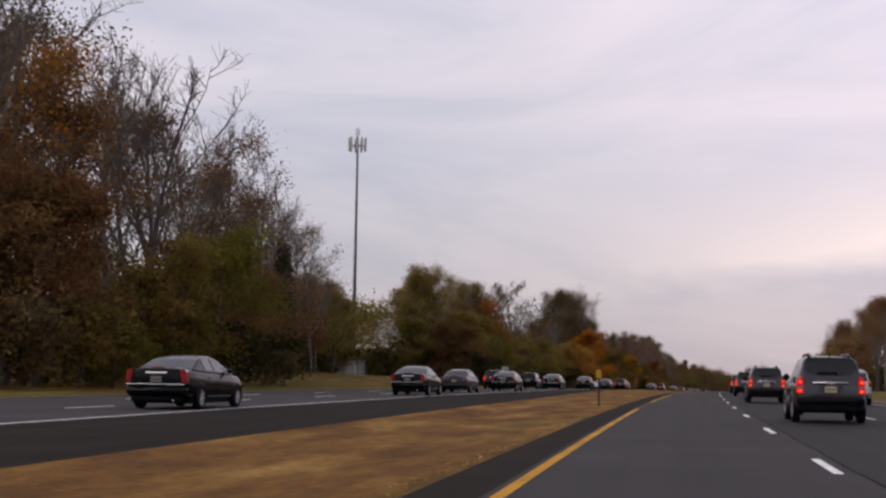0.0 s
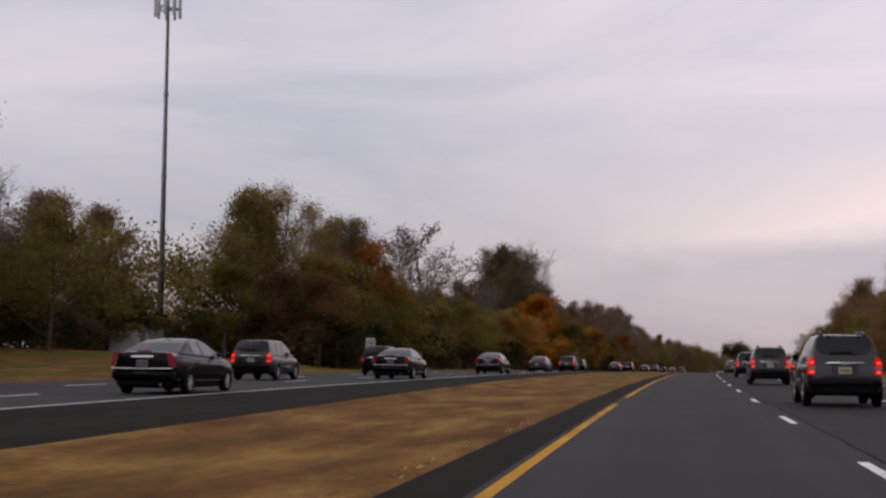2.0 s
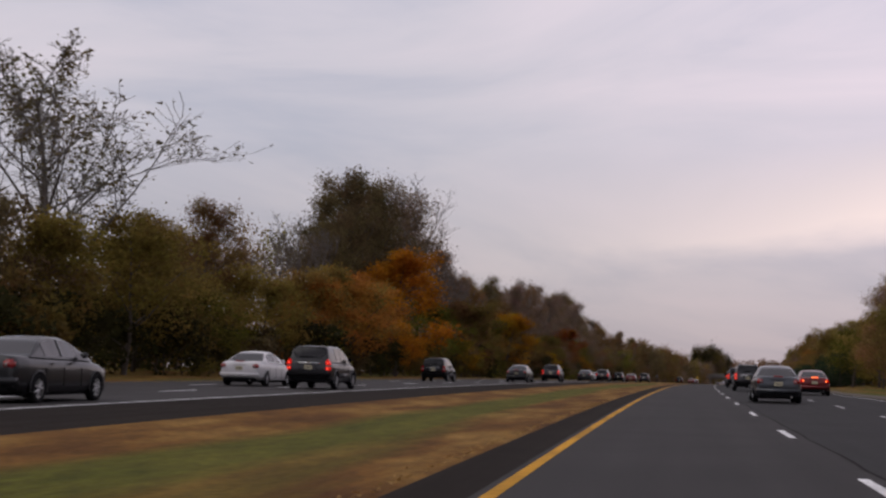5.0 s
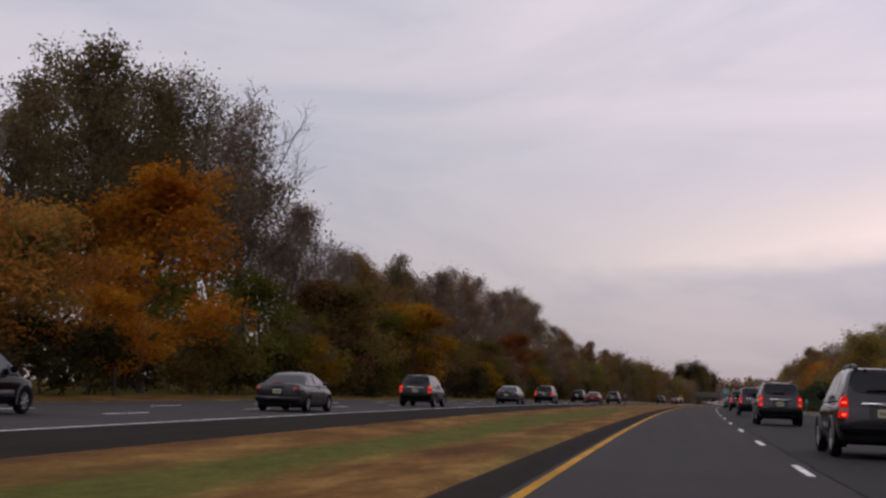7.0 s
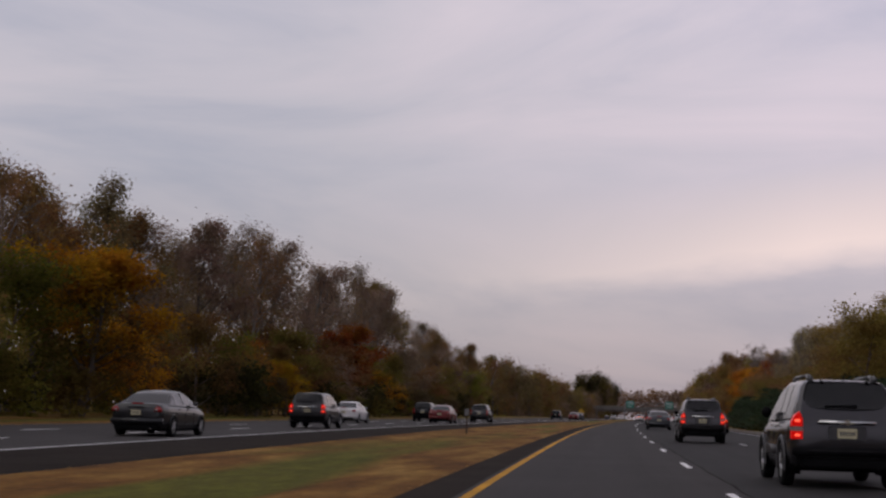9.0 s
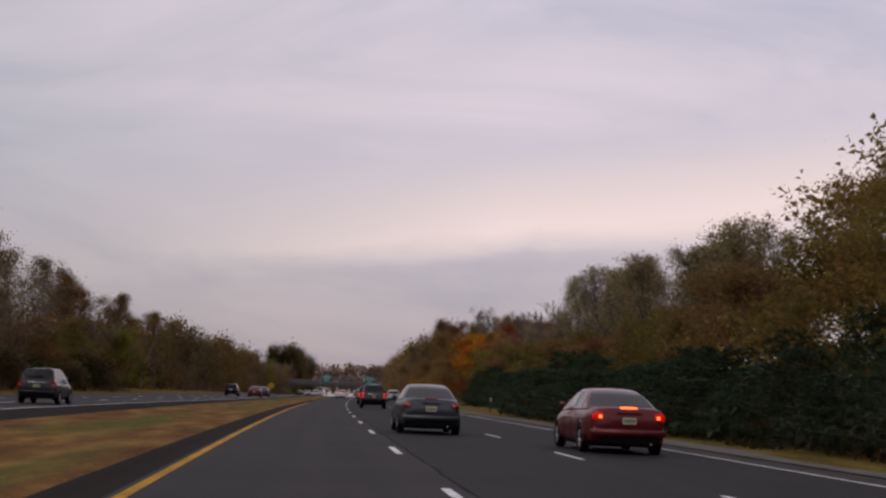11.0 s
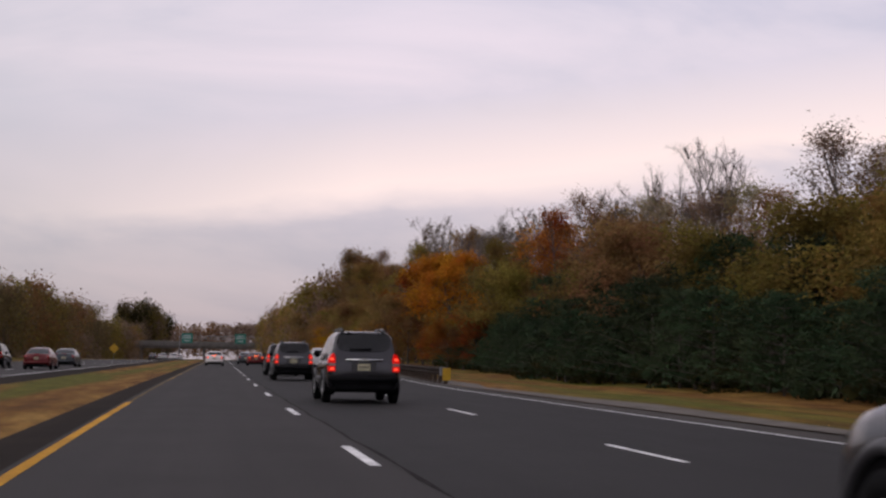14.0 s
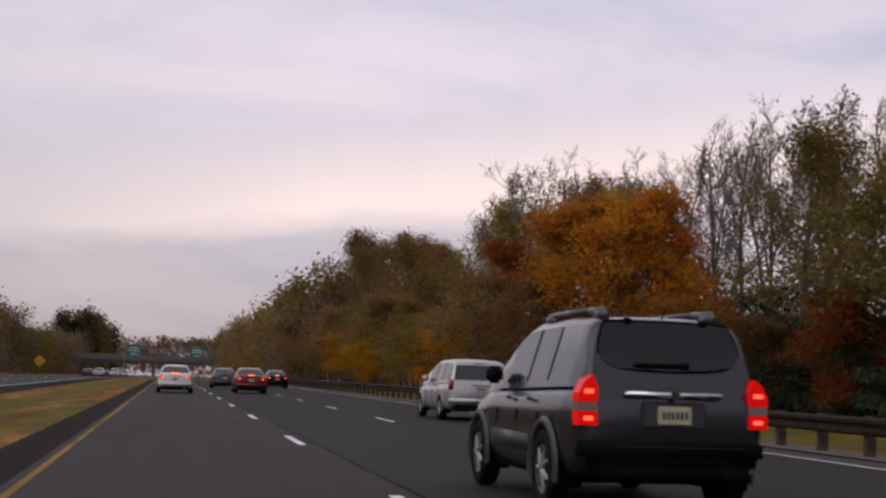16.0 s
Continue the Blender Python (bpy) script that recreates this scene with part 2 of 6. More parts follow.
def grass_material():
    """Dry autumn turf with greener stretches and bare, straw-coloured ones."""
    m = bpy.data.materials.new("autumn_turf")
    m.use_nodes = True
    nt = m.node_tree
    p = nt.nodes["Principled BSDF"]
    p.inputs["Roughness"].default_value, p.inputs["Specular IOR Level"].default_value = 0.95, 0.15
    co = nt.nodes.new("ShaderNodeTexCoord")

    def layer(scale, detail, stretch):
        mp = nt.nodes.new("ShaderNodeMapping")
        mp.inputs["Scale"].default_value = stretch
        nt.links.new(co.outputs["UV"], mp.inputs[0])
        n = nt.nodes.new("ShaderNodeTexNoise")
        n.inputs["Scale"].default_value, n.inputs["Detail"].default_value = scale, detail
        nt.links.new(mp.outputs[0], n.inputs["Vector"])
        return n.outputs[0]

    def ramp(value, *stops):
        r = nt.nodes.new("ShaderNodeValToRGB")
        while len(r.color_ramp.elements) < len(stops):
            r.color_ramp.elements.new(0.5)
        for e, (at, c) in zip(r.color_ramp.elements, stops):
            e.position, e.color = at, (*c, 1)
        nt.links.new(value, r.inputs[0])
        return r.outputs[0]

    def mix(kind, a, b, f=1.0):
        n = nt.nodes.new("ShaderNodeMix")
        n.data_type, n.blend_type = "RGBA", kind
        if isinstance(f, float):
            n.inputs["Factor"].default_value = f
        else:
            nt.links.new(f, n.inputs["Factor"])
        nt.links.new(a, n.inputs["A"])
        nt.links.new(b, n.inputs["B"])
        return n.outputs["Result"]

    straw = ramp(layer(1.0, 5.0, (0.9, 0.22, 1)), (0.32, (0.094, 0.038, 0.007)), (0.50, (0.172, 0.082, 0.016)), (0.68, (0.290, 0.166, 0.042)))
    green = ramp(layer(1.0, 4.0, (1.3, 0.4, 1)), (0.3, (0.060, 0.077, 0.006)), (0.7, (0.102, 0.108, 0.010)))
    # the swale along the middle of the median stays greener
    cut = nt.nodes.new("ShaderNodeSeparateXYZ")
    nt.links.new(co.outputs["UV"], cut.inputs[0])

    def calc(kind, a, b, c=0.0):
        n = nt.nodes.new("ShaderNodeMath")
        n.operation = kind
        for k, v in enumerate((a, b, c)):
            if isinstance(v, float):
                n.inputs[k].default_value = v
            else:
                nt.links.new(v, n.inputs[k])
        return n.outputs[0]

    mid = calc("SUBTRACT", 1.0, calc("MULTIPLY", calc("ABSOLUTE", calc("ADD", cut.outputs[0], 5.5), 0.0), 0.55))
    later = nt.nodes.new("ShaderNodeMapRange")
    later.inputs[1].default_value, later.inputs[2].default_value, later.inputs[3].default_value, later.inputs[4].default_value = 112.0, 175.0, -0.12, 0.34
    nt.links.new(cut.outputs[1], later.inputs[0])
    fading = nt.nodes.new("ShaderNodeMapRange")
    fading.inputs[1].default_value, fading.inputs[2].default_value, fading.inputs[3].default_value, fading.inputs[4].default_value = 308.0, 352.0, 1.0, 0.40
    nt.links.new(cut.outputs[1], fading.inputs[0])
    again = nt.nodes.new("ShaderNodeMapRange")
    again.inputs[1].default_value, again.inputs[2].default_value, again.inputs[3].default_value, again.inputs[4].default_value = 455.0, 520.0, 0.0, 0.42
    nt.links.new(cut.outputs[1], again.inputs[0])
    verge = calc("ADD", calc("MULTIPLY", calc("GREATER_THAN", cut.outputs[0], 11.0), 0.13), calc("MULTIPLY", calc("LESS_THAN", cut.outputs[0], -24.0), 0.14))
    swale = calc("ADD", calc("MULTIPLY", calc("MULTIPLY", calc("MAXIMUM", mid, 0.0), later.outputs[0]), calc("ADD", fading.outputs[0], again.outputs[0])), verge)
    where = ramp(calc("ADD", layer(1.0, 3.0, (0.42, 0.022, 1)), swale), (0.56, (0, 0, 0)), (0.72, (0.85, 0.85, 0.85)))
    tufts = ramp(layer(1.0, 3.0, (9, 5, 1)), (0.25, (0.70, 0.70, 0.70)), (0.75, (1.26, 1.26, 1.26)))
    patches = ramp(layer(1.0, 4.0, (3.4, 1.1, 1)), (0.3, (0.76, 0.74, 0.72)), (0.7, (1.20, 1.20, 1.22)))
    nt.links.new(mix("MULTIPLY", mix("MULTIPLY", mix("MIX", straw, green, where), tufts), patches), p.inputs["Base Color"])
    b = nt.nodes.new("ShaderNodeBump")
    b.inputs["Strength"].default_value, b.inputs["Distance"].default_value = 0.7, 0.05
    nt.links.new(layer(1.0, 4.0, (12, 8, 1)), b.inputs["Height"])
    nt.links.new(b.outputs[0], p.inputs["Normal"])
    return m


TURF = grass_material()


# ---------------- shape helpers ----------------
def part(name, bm, mat, parent=None, label="", smooth=False):
    """Links a bmesh as one mesh object under a thing or under a part."""
    me = bpy.data.meshes.new(name)
    bm.to_mesh(me)
    bm.free()
    me.materials.append(mat)
    if smooth:
        me.shade_smooth()
    ob = new(name, me)
    ob.parent = parent
    if label:
        ob["label"] = label
    return ob


def mesh_of(name, verts, faces, mat, uvs=None, smooth=False):
    me = bpy.data.meshes.new(name)
    me.from_pydata([tuple(v) for v in verts], [], [tuple(f) for f in faces])
    me.materials.append(mat)
    if uvs is not None:
        layer = me.uv_layers.new(name="UVMap")
        loops = np.empty(len(me.loops), np.int32)
        me.loops.foreach_get("vertex_index", loops)
        layer.data.foreach_set("uv", np.asarray(uvs, np.float32)[loops].ravel())
    if smooth:
        me.shade_smooth()
    me.update()
    return me


def box(bm, x0, x1, y0, y1, z0, z1, bevel=0.0, seg=2):
    made = bmesh.ops.create_cube(bm, size=1.0)["verts"]
    for v in made:
        v.co = Vector(((x0 + x1) / 2 + v.co.x * (x1 - x0), (y0 + y1) / 2 + v.co.y * (y1 - y0), (z0 + z1) / 2 + v.co.z * (z1 - z0)))
    if bevel:
        edges = list({e for v in made for e in v.link_edges})
        bmesh.ops.bevel(bm, geom=edges, offset=bevel, segments=seg, affect="EDGES", clamp_overlap=True)
    return bm


def rod(bm, a, b, r0, r1=None, sides=8):
    """A tapered round bar from a to b."""
    a, b = Vector(a), Vector(b)
    r1 = r0 if r1 is None else r1
    q = (b - a).to_track_quat("Z", "Y")
    ring0 = [bm.verts.new(a + q @ Vector((r0 * math.cos(t), r0 * math.sin(t), 0))) for t in (2 * math.pi * k / sides for k in range(sides))]
    ring1 = [bm.verts.new(b + q @ Vector((r1 * math.cos(t), r1 * math.sin(t), 0))) for t in (2 * math.pi * k / sides for k in range(sides))]
    for k in range(sides):
        bm.faces.new((ring0[k], ring0[(k + 1) % sides], ring1[(k + 1) % sides], ring1[k]))
    bm.faces.new(list(reversed(ring0)))
    bm.faces.new(ring1)
    return bm


# ---------------- the line and fall of the road ----------------
def road_x(y):
    s = min(y, 520.0) / 400
    return 21.941 * s**2 - 3.490 * s**3 + 1.106 * s**4 + max(y - 520.0, 0) * 0.1225 if y > 0 else 0.0


def road_z(y):
    s = min(y, 520.0) / 400
    return -3.2615 * s**2 - 1.8375 * s**3 + 1.1969 * s**4 - max(y - 520.0, 0) * 0.0182 - max(y - 680.0, 0) * 0.004 if y > 0 else 0.0


def ease(y, a, b):
    t = min(max((y - a) / (b - a), 0.0), 1.0)
    return t * t * (3 - 2 * t)


def left_line(y):
    """Offset of the far carriageway's solid line beside the median."""
    return -12.7 + 3.0 * ease(y, 330, 540)


def left_edge(y):
    """Offset of the far carriageway's pavement edge beside the median."""
    return left_line(y) + 5.5 - 1.5 * ease(y, 55, 140) - 1.4 * ease(y, 330, 540)


def left_rise(y):
    return 0.08 * (1 - ease(y, 150, 260))


def bank(y, off):
    """A low grassy rise before the mast, beyond the far carriageway."""
    return 1.15 * ease(-off, 27, 45) * ease(y, 92, 122) * (1 - ease(y, 170, 196))


def outer(y):
    """How far the outer side of the near carriageway has widened."""
    return 1.4 * ease(y, 498, 545)


def at(y, off, up=0.0):
    return Vector((road_x(y) + off, y, road_z(y) + up))


def heading(y):
    """Turn about z of things that stand along the road, in degrees."""
    return -math.degrees(math.atan2(road_x(y + 3) - road_x(y - 3), 6))


def strip(name, y0, y1, step, left, right, up, mat, cols=1, kind="structure", label="", category=""):
    """A ribbon along the road between two offsets (numbers or functions of y)."""
    f = lambda v, y: v(y) if callable(v) else v
    ys = [y0 + step * k for k in range(int(math.ceil((y1 - y0) / step)))] + [y1]
    verts, uvs, faces = [], [], []
    for y in ys:
        for c in range(cols + 1):
            o = f(left, y) + (f(right, y) - f(left, y)) * c / cols
            verts.append(at(y, o, f(up, y)))
            uvs.append((o, y))
    w = cols + 1
    for r in range(len(ys) - 1):
        for c in range(cols):
            faces.append((r * w + c, r * w + c + 1, (r + 1) * w + c + 1, (r + 1) * w + c))
    ob = new(name, mesh_of(name, verts, faces, mat, uvs))
    return tagged(ob, label, category, kind=kind)


# ---------------- ground and carriageways ----------------
END = 1330.0


def ground():
    offs = [-3000, -1200, -500, -200, -100, -60, -46, -38, -33, -30, -27, -24.9, -24.2, -14, None, None, None, None, None, None, 0, 9, 10.2, 11.6, 13.0, 14.5, 17, 20, 26, 36, 60, 100, 200, 500, 1200, 3000]
    ys = [-400, -200, -100] + [-60 + 6.0 * k for k in range(135)] + [760 + 30.0 * k for k in range(25)] + [1800, 2500, 3500, 4500]
    verts, uvs, faces = [], [], []
    rnd = random.Random(4)
    for y in ys:
        e = left_edge(y)
        free = iter((e - 0.4, e + 0.25, e * 0.65 - 1.0, e * 0.35 - 1.7, -2.9, -2.2))
        for o in offs:
            if o is None:
                o = next(free)
            z = -0.06
            if o < -24.5:
                z = left_rise(y) + 0.02 + 0.25 * ease(-o, 26, 40) + bank(y, o) + (rnd.uniform(-0.12, 0.12) if o < -31 else 0)
            elif o < -10:
                z = left_rise(y) - 0.07
            elif o < e + 0.1:
                z = left_rise(y) - 0.06
            elif o < e + 0.6:
                z = left_rise(y) + 0.035
            elif o < -3.5:
                z = 0.5 * left_rise(y) - 0.03 + rnd.uniform(-0.03, 0.03)
            elif o < -2.8:
                z = 0.03
            elif o > 11.5:
                z = 0.02 + 0.5 * ease(o, 14, 30) + (rnd.uniform(-0.08, 0.08) if o > 15 else 0)
            if o > 9.5:
                o += outer(y)
            verts.append(at(y, o, z))
            uvs.append((o, y))
    w = len(offs)
    for r in range(len(ys) - 1):
        for c in range(w - 1):
            faces.append((r * w + c, r * w + c + 1, (r + 1) * w + c + 1, (r + 1) * w + c))
    ob = new("ground", mesh_of("ground", verts, faces, TURF, uvs, True))
    return tagged(ob, "dry straw-brown autumn turf with greener strips", "grass", kind="structure")


ground()
road = strip("road", -60, END, 6, -1.95, 2.07, 0.0, ASPHALT, 3, label="dark grey asphalt inner lane with worn tracks", category="road")
strip("road", -60, END, 6, 2.07, lambda y: 9.3 + outer(y), 0.0, ASPHALT_DARK, 5, label="darker asphalt of the two outer lanes", category="road")
strip("road_shoulder", -60, END, 6, -2.75, -1.95, 0.0, SHOULDER, 1, label="narrow dark asphalt shoulder beside the median", category="shoulder")
strip("pavement", -60, END, 6, lambda y: 9.3 + outer(y), lambda y: 10.15 + outer(y), 0.0, ASPHALT_PALE, 2, label="grey asphalt outer shoulder", category="shoulder")
strip("gravel_verge", -60, END, 6, lambda y: 10.1 + outer(y), lambda y: outer(y) + 11.2 + 0.35 * math.sin(y * 0.21) + 0.2 * math.sin(y * 0.57), 0.026, GRAVEL, 2, label="grey gravel edge beside the shoulder", category="gravel")
far_road = strip("far_road", -60, END, 6, -24.5, lambda y: left_line(y) + 0.2, left_rise, ASPHALT_OLD, 6, label="grey asphalt carriageway beyond the median", category="road")
strip("far_shoulder", -60, END, 6, lambda y: left_line(y) + 0.2, left_edge, left_rise, SHOULDER, 2, label="dark asphalt shoulder of the far carriageway", category="shoulder")
strip("joint", -60, END, 1.5, lambda y: 2.05 + 0.02 * math.sin(y * 0.9) + 0.015 * math.sin(y * 2.3), lambda y: 2.10 + 0.02 * math.sin(y * 0.9) + 0.02 * math.sin(y * 1.7), 0.004, TAR, 1, label="dark tar-filled joint between lanes", category="joint")
for y0, y1, half, mat, label in (
    (-60, 49.6, 0.07, PAINT_YELLOW, "worn yellow edge line"), (49.6, 64.3, 0.06, PAINT_FAINT, "stretch of yellow line worn almost away"),
    (64.3, 99.1, 0.07, PAINT_YELLOW, "worn yellow edge line"), (99.1, 105.0, 0.06, PAINT_FAINT, "stretch of yellow line worn almost away"),
    (105.0, 147.3, 0.07, PAINT_YELLOW, "worn yellow edge line"), (147.3, 150.0, 0.06, PAINT_FAINT, "stretch of yellow line worn almost away"),
    (150.0, 487.0, 0.07, PAINT_YELLOW, "worn yellow edge line"), (487.0, 513.0, 0.045, PAINT_WORN, "thin yellow line worn pale"),
    (513.0, END, 0.045, PAINT_FADED, "thin faded yellow edge line"),
):
    strip("yellow_line", y0, y1, 6, -1.79 - half, -1.79 + half, 0.005, mat, 1, label=label, category="road marking")
for y0, y1 in ((-60, 423.0), (424.1, END)):
    strip("edge_line", y0, y1, 6, lambda y: 9.06 + outer(y), lambda y: 9.15 + outer(y), 0.005, PAINT_WHITE, 1, label="white outer edge line", category="road marking")
strip("far_edge_line", -60, END, 6, lambda y: left_line(y) - 0.07, lambda y: left_line(y) + 0.07, lambda y: left_rise(y) + 0.005, PAINT_WHITE, 1, label="white edge line of the far carriageway", category="road marking")
strip("far_yellow_line", -60, END, 6, -23.99, -23.86, lambda y: left_rise(y) + 0.005, PAINT_YELLOW, 1, label="faded yellow line of the far carriageway", category="road marking")


def dashes(name, parent, off, first, count, up, half=0.06):
    """Lane dashes 3.05 m long, every 12.19 m."""
    for k in range(count):
        y = first + 12.19 * k
        o = off(y) if callable(off) else off
        a, c, b = at(y - 1.52, o, up(y)), at(y, o, up(y)), at(y + 1.52, o, up(y))
        bm = bmesh.new()
        rings = [[bm.verts.new(p + Vector((dx, 0, 0.006))) for dx in (-half, half)] for p in (a, c, b)]
        low = [[bm.verts.new(p + Vector((dx * 1.08, 0, 0.0005))) for dx in (-half, half)] for p in (a, c, b)]
        for r in range(2):
            bm.faces.new((rings[r][0], rings[r][1], rings[r + 1][1], rings[r + 1][0]))
            bm.faces.new((low[r][0], rings[r][0], rings[r + 1][0], low[r + 1][0]))
            bm.faces.new((rings[r][1], low[r][1], low[r + 1][1], rings[r + 1][1]))
        bm.faces.new((low[0][0], low[0][1], rings[0][1], rings[0][0]))
        part(name, bm, PAINT_WHITE, parent)


FIRST = 18.70
dashes("lane_dash", road, 1.83, FIRST - 2 * 12.19, 66, lambda y: 0)
dashes("lane_dash", road, 5.49, FIRST - 2 * 12.19, 66, lambda y: 0, 0.042)
dashes("lane_dash", far_road, lambda y: left_line(y) - 3.66, FIRST - 20, 60, left_rise)
dashes("lane_dash", far_road, lambda y: left_line(y) - 7.32, FIRST - 20, 60, left_rise)


# ---------------- trees ----------------
def grow(rnd, tall, wide, trunk, bole, limbs, forks, twigs, droop=0.0, bends=1):
    """A branching frame: tapered bars (a, b, r0, r1) and the ends of the twigs."""
    bars, ends = [], []

    def run(a, way, length, r, steps, wander, lift):
        pts = [a]
        d = way.normalized()
        for k in range(steps):
            d = (d + Vector((rnd.gauss(0, wander), rnd.gauss(0, wander), rnd.gauss(0, wander * 0.6) + lift))).normalized()
            b = pts[-1] + d * length / steps
            bars.append((pts[-1], b, r * (1 - 0.75 * k / steps), r * (1 - 0.75 * (k + 1) / steps)))
            pts.append(b)
        return pts, d

    stem, _ = run(Vector((0, 0, -0.2)), Vector((rnd.gauss(0, 0.05), rnd.gauss(0, 0.05), 1)), tall * 0.86, trunk, 7, 0.05, 0.03)
    for k in range(limbs):
        f = bole + (1 - bole) * (k + rnd.random()) / limbs
        i = min(int(f * 7), 6)
        p = stem[i].lerp(stem[i + 1], f * 7 - i)
        turn = k * 2.4 + rnd.uniform(-0.5, 0.5)
        out = wide * (1.0 - 0.62 * max(f - 0.45, 0) / 0.55) * rnd.uniform(0.7, 1.15) * (0.75 if f > 0.86 else 1.0)
        up = 0.45 + 0.9 * f - droop
        way = Vector((math.cos(turn), math.sin(turn), up))
        limb, d = run(p, way, out * math.sqrt(1 + 0.4 * up * up), trunk * 0.42 * (1.1 - 0.6 * f), 4, 0.13, 0.05 - droop * 0.1)
        for j in range(forks):
            g = 0.3 + 0.7 * (j + rnd.random()) / forks
            q = limb[min(int(g * 4), 3)].lerp(limb[min(int(g * 4) + 1, 4)], g * 4 % 1)
            side = Vector((rnd.gauss(0, 1), rnd.gauss(0, 1), rnd.gauss(0.35 - droop * 0.5, 0.6)))
            fork, e = run(q, d * 0.8 + side.normalized(), out * rnd.uniform(0.32, 0.52), trunk * 0.15, 3, 0.16, 0.05)
            for n in range(twigs):
                h = 0.35 + 0.65 * (n + rnd.random()) / twigs
                w = fork[min(int(h * 3), 2)].lerp(fork[min(int(h * 3) + 1, 3)], h * 3 % 1)
                side = Vector((rnd.gauss(0, 1), rnd.gauss(0, 1), rnd.gauss(0.3 - droop * 0.6, 0.7)))
                tip, _ = run(w, e * 0.7 + side.normalized(), out * rnd.uniform(0.14, 0.3), trunk * 0.06, bends, 0.2, 0.04)
                ends.append((tip[0].lerp(tip[-1], 0.5), tip[-1]))
    return bars, ends


def bars_mesh(name, bars, mat, least):
    verts, faces = [], []
    for a, b, r0, r1 in bars:
        r0, r1 = max(r0, least), max(r1, least * 0.7)
        sides = 7 if r0 > 0.12 else 4 if r0 > 0.05 else 3
        q = (b - a).to_track_quat("Z", "Y")
        n = len(verts)
        for p, r in ((a, r0), (b, r1)):
            for k in range(sides):
                t = 2 * math.pi * k / sides
                verts.append(p + q @ Vector((r * math.cos(t), r * math.sin(t), 0)))
        for k in range(sides):
            faces.append((n + k, n + (k + 1) % sides, n + sides + (k + 1) % sides, n + sides + k))
    return mesh_of(name, verts, faces, mat, None, True)


def leaves_mesh(name, seed, ends, per, loose, size, mat, flat=0.0, thin=False):
    """Small three-cornered sprays of leaves scattered about the twig ends."""
    g = np.random.default_rng(seed)
    a = np.array([e[0] for e in ends])
    b = np.array([e[1] for e in ends])
    n = len(ends) * per
    pick = np.repeat(np.arange(len(ends)), per)
    along = g.random((n, 1))
    centre = a[pick] * (1 - along) + b[pick] * along + g.normal(0, loose, (n, 3)) * [1, 1, 0.8 - 0.4 * flat]
    s = size * g.uniform(0.55, 1.45, (n, 1, 1))
    corners = g.normal(0, 1, (n, 3, 3)) * [1, 1, 1 - 0.7 * flat]
    corners -= corners.mean(1, keepdims=True)
    corners /= np.linalg.norm(corners, axis=2, keepdims=True) + 1e-6
    if thin:
        corners[:, 1] = corners[:, 0] * 0.7 + corners[:, 1] * 0.34
        corners[:, 2] = -corners[:, 0] * 1.5
    verts = (centre[:, None] + corners * s).reshape(-1, 3)
    me = bpy.data.meshes.new(name)
    me.vertices.add(3 * n)
    me.vertices.foreach_set("co", verts.ravel().astype(np.float32))
    me.loops.add(3 * n)
    me.loops.foreach_set("vertex_index", np.arange(3 * n, dtype=np.int32))
    me.polygons.add(n)
    me.polygons.foreach_set("loop_start", np.arange(0, 3 * n, 3, dtype=np.int32))
    me.materials.append(mat)
    me.update()
    me.validate()
    return me


SHAPES = {  # tall, wide, trunk, bole, limbs, forks, twigs, leaves per twig, looseness, leaf size, droop
    "oak": (20.0, 5.4, 0.30, 0.32, 12, 5, 4, 52, 0.54, 0.112, 0.0),
    "airy": (18.0, 4.8, 0.22, 0.34, 11, 5, 5, 24, 0.44, 0.080, -0.2),
    "bare": (18.0, 5.0, 0.20, 0.26, 13, 7, 9, 0, 0.0, 0.0, -0.45),
    "vase": (19.0, 6.4, 0.20, 0.22, 15, 7, 9, 2, 0.16, 0.11, -0.55),
    "locust": (15.0, 3.1, 0.16, 0.36, 13, 5, 6, 12, 0.32, 0.078, -0.5),
    "maple": (11.0, 4.4, 0.20, 0.20, 11, 5, 4, 56, 0.46, 0.122, 0.08),
    "low": (9.0, 3.9, 0.15, 0.10, 10, 5, 4, 46, 0.46, 0.105, 0.12),
    "shrub": (4.2, 2.6, 0.08, 0.02, 9, 5, 4, 10, 0.38, 0.18, 0.15),
}
BUILT = {}


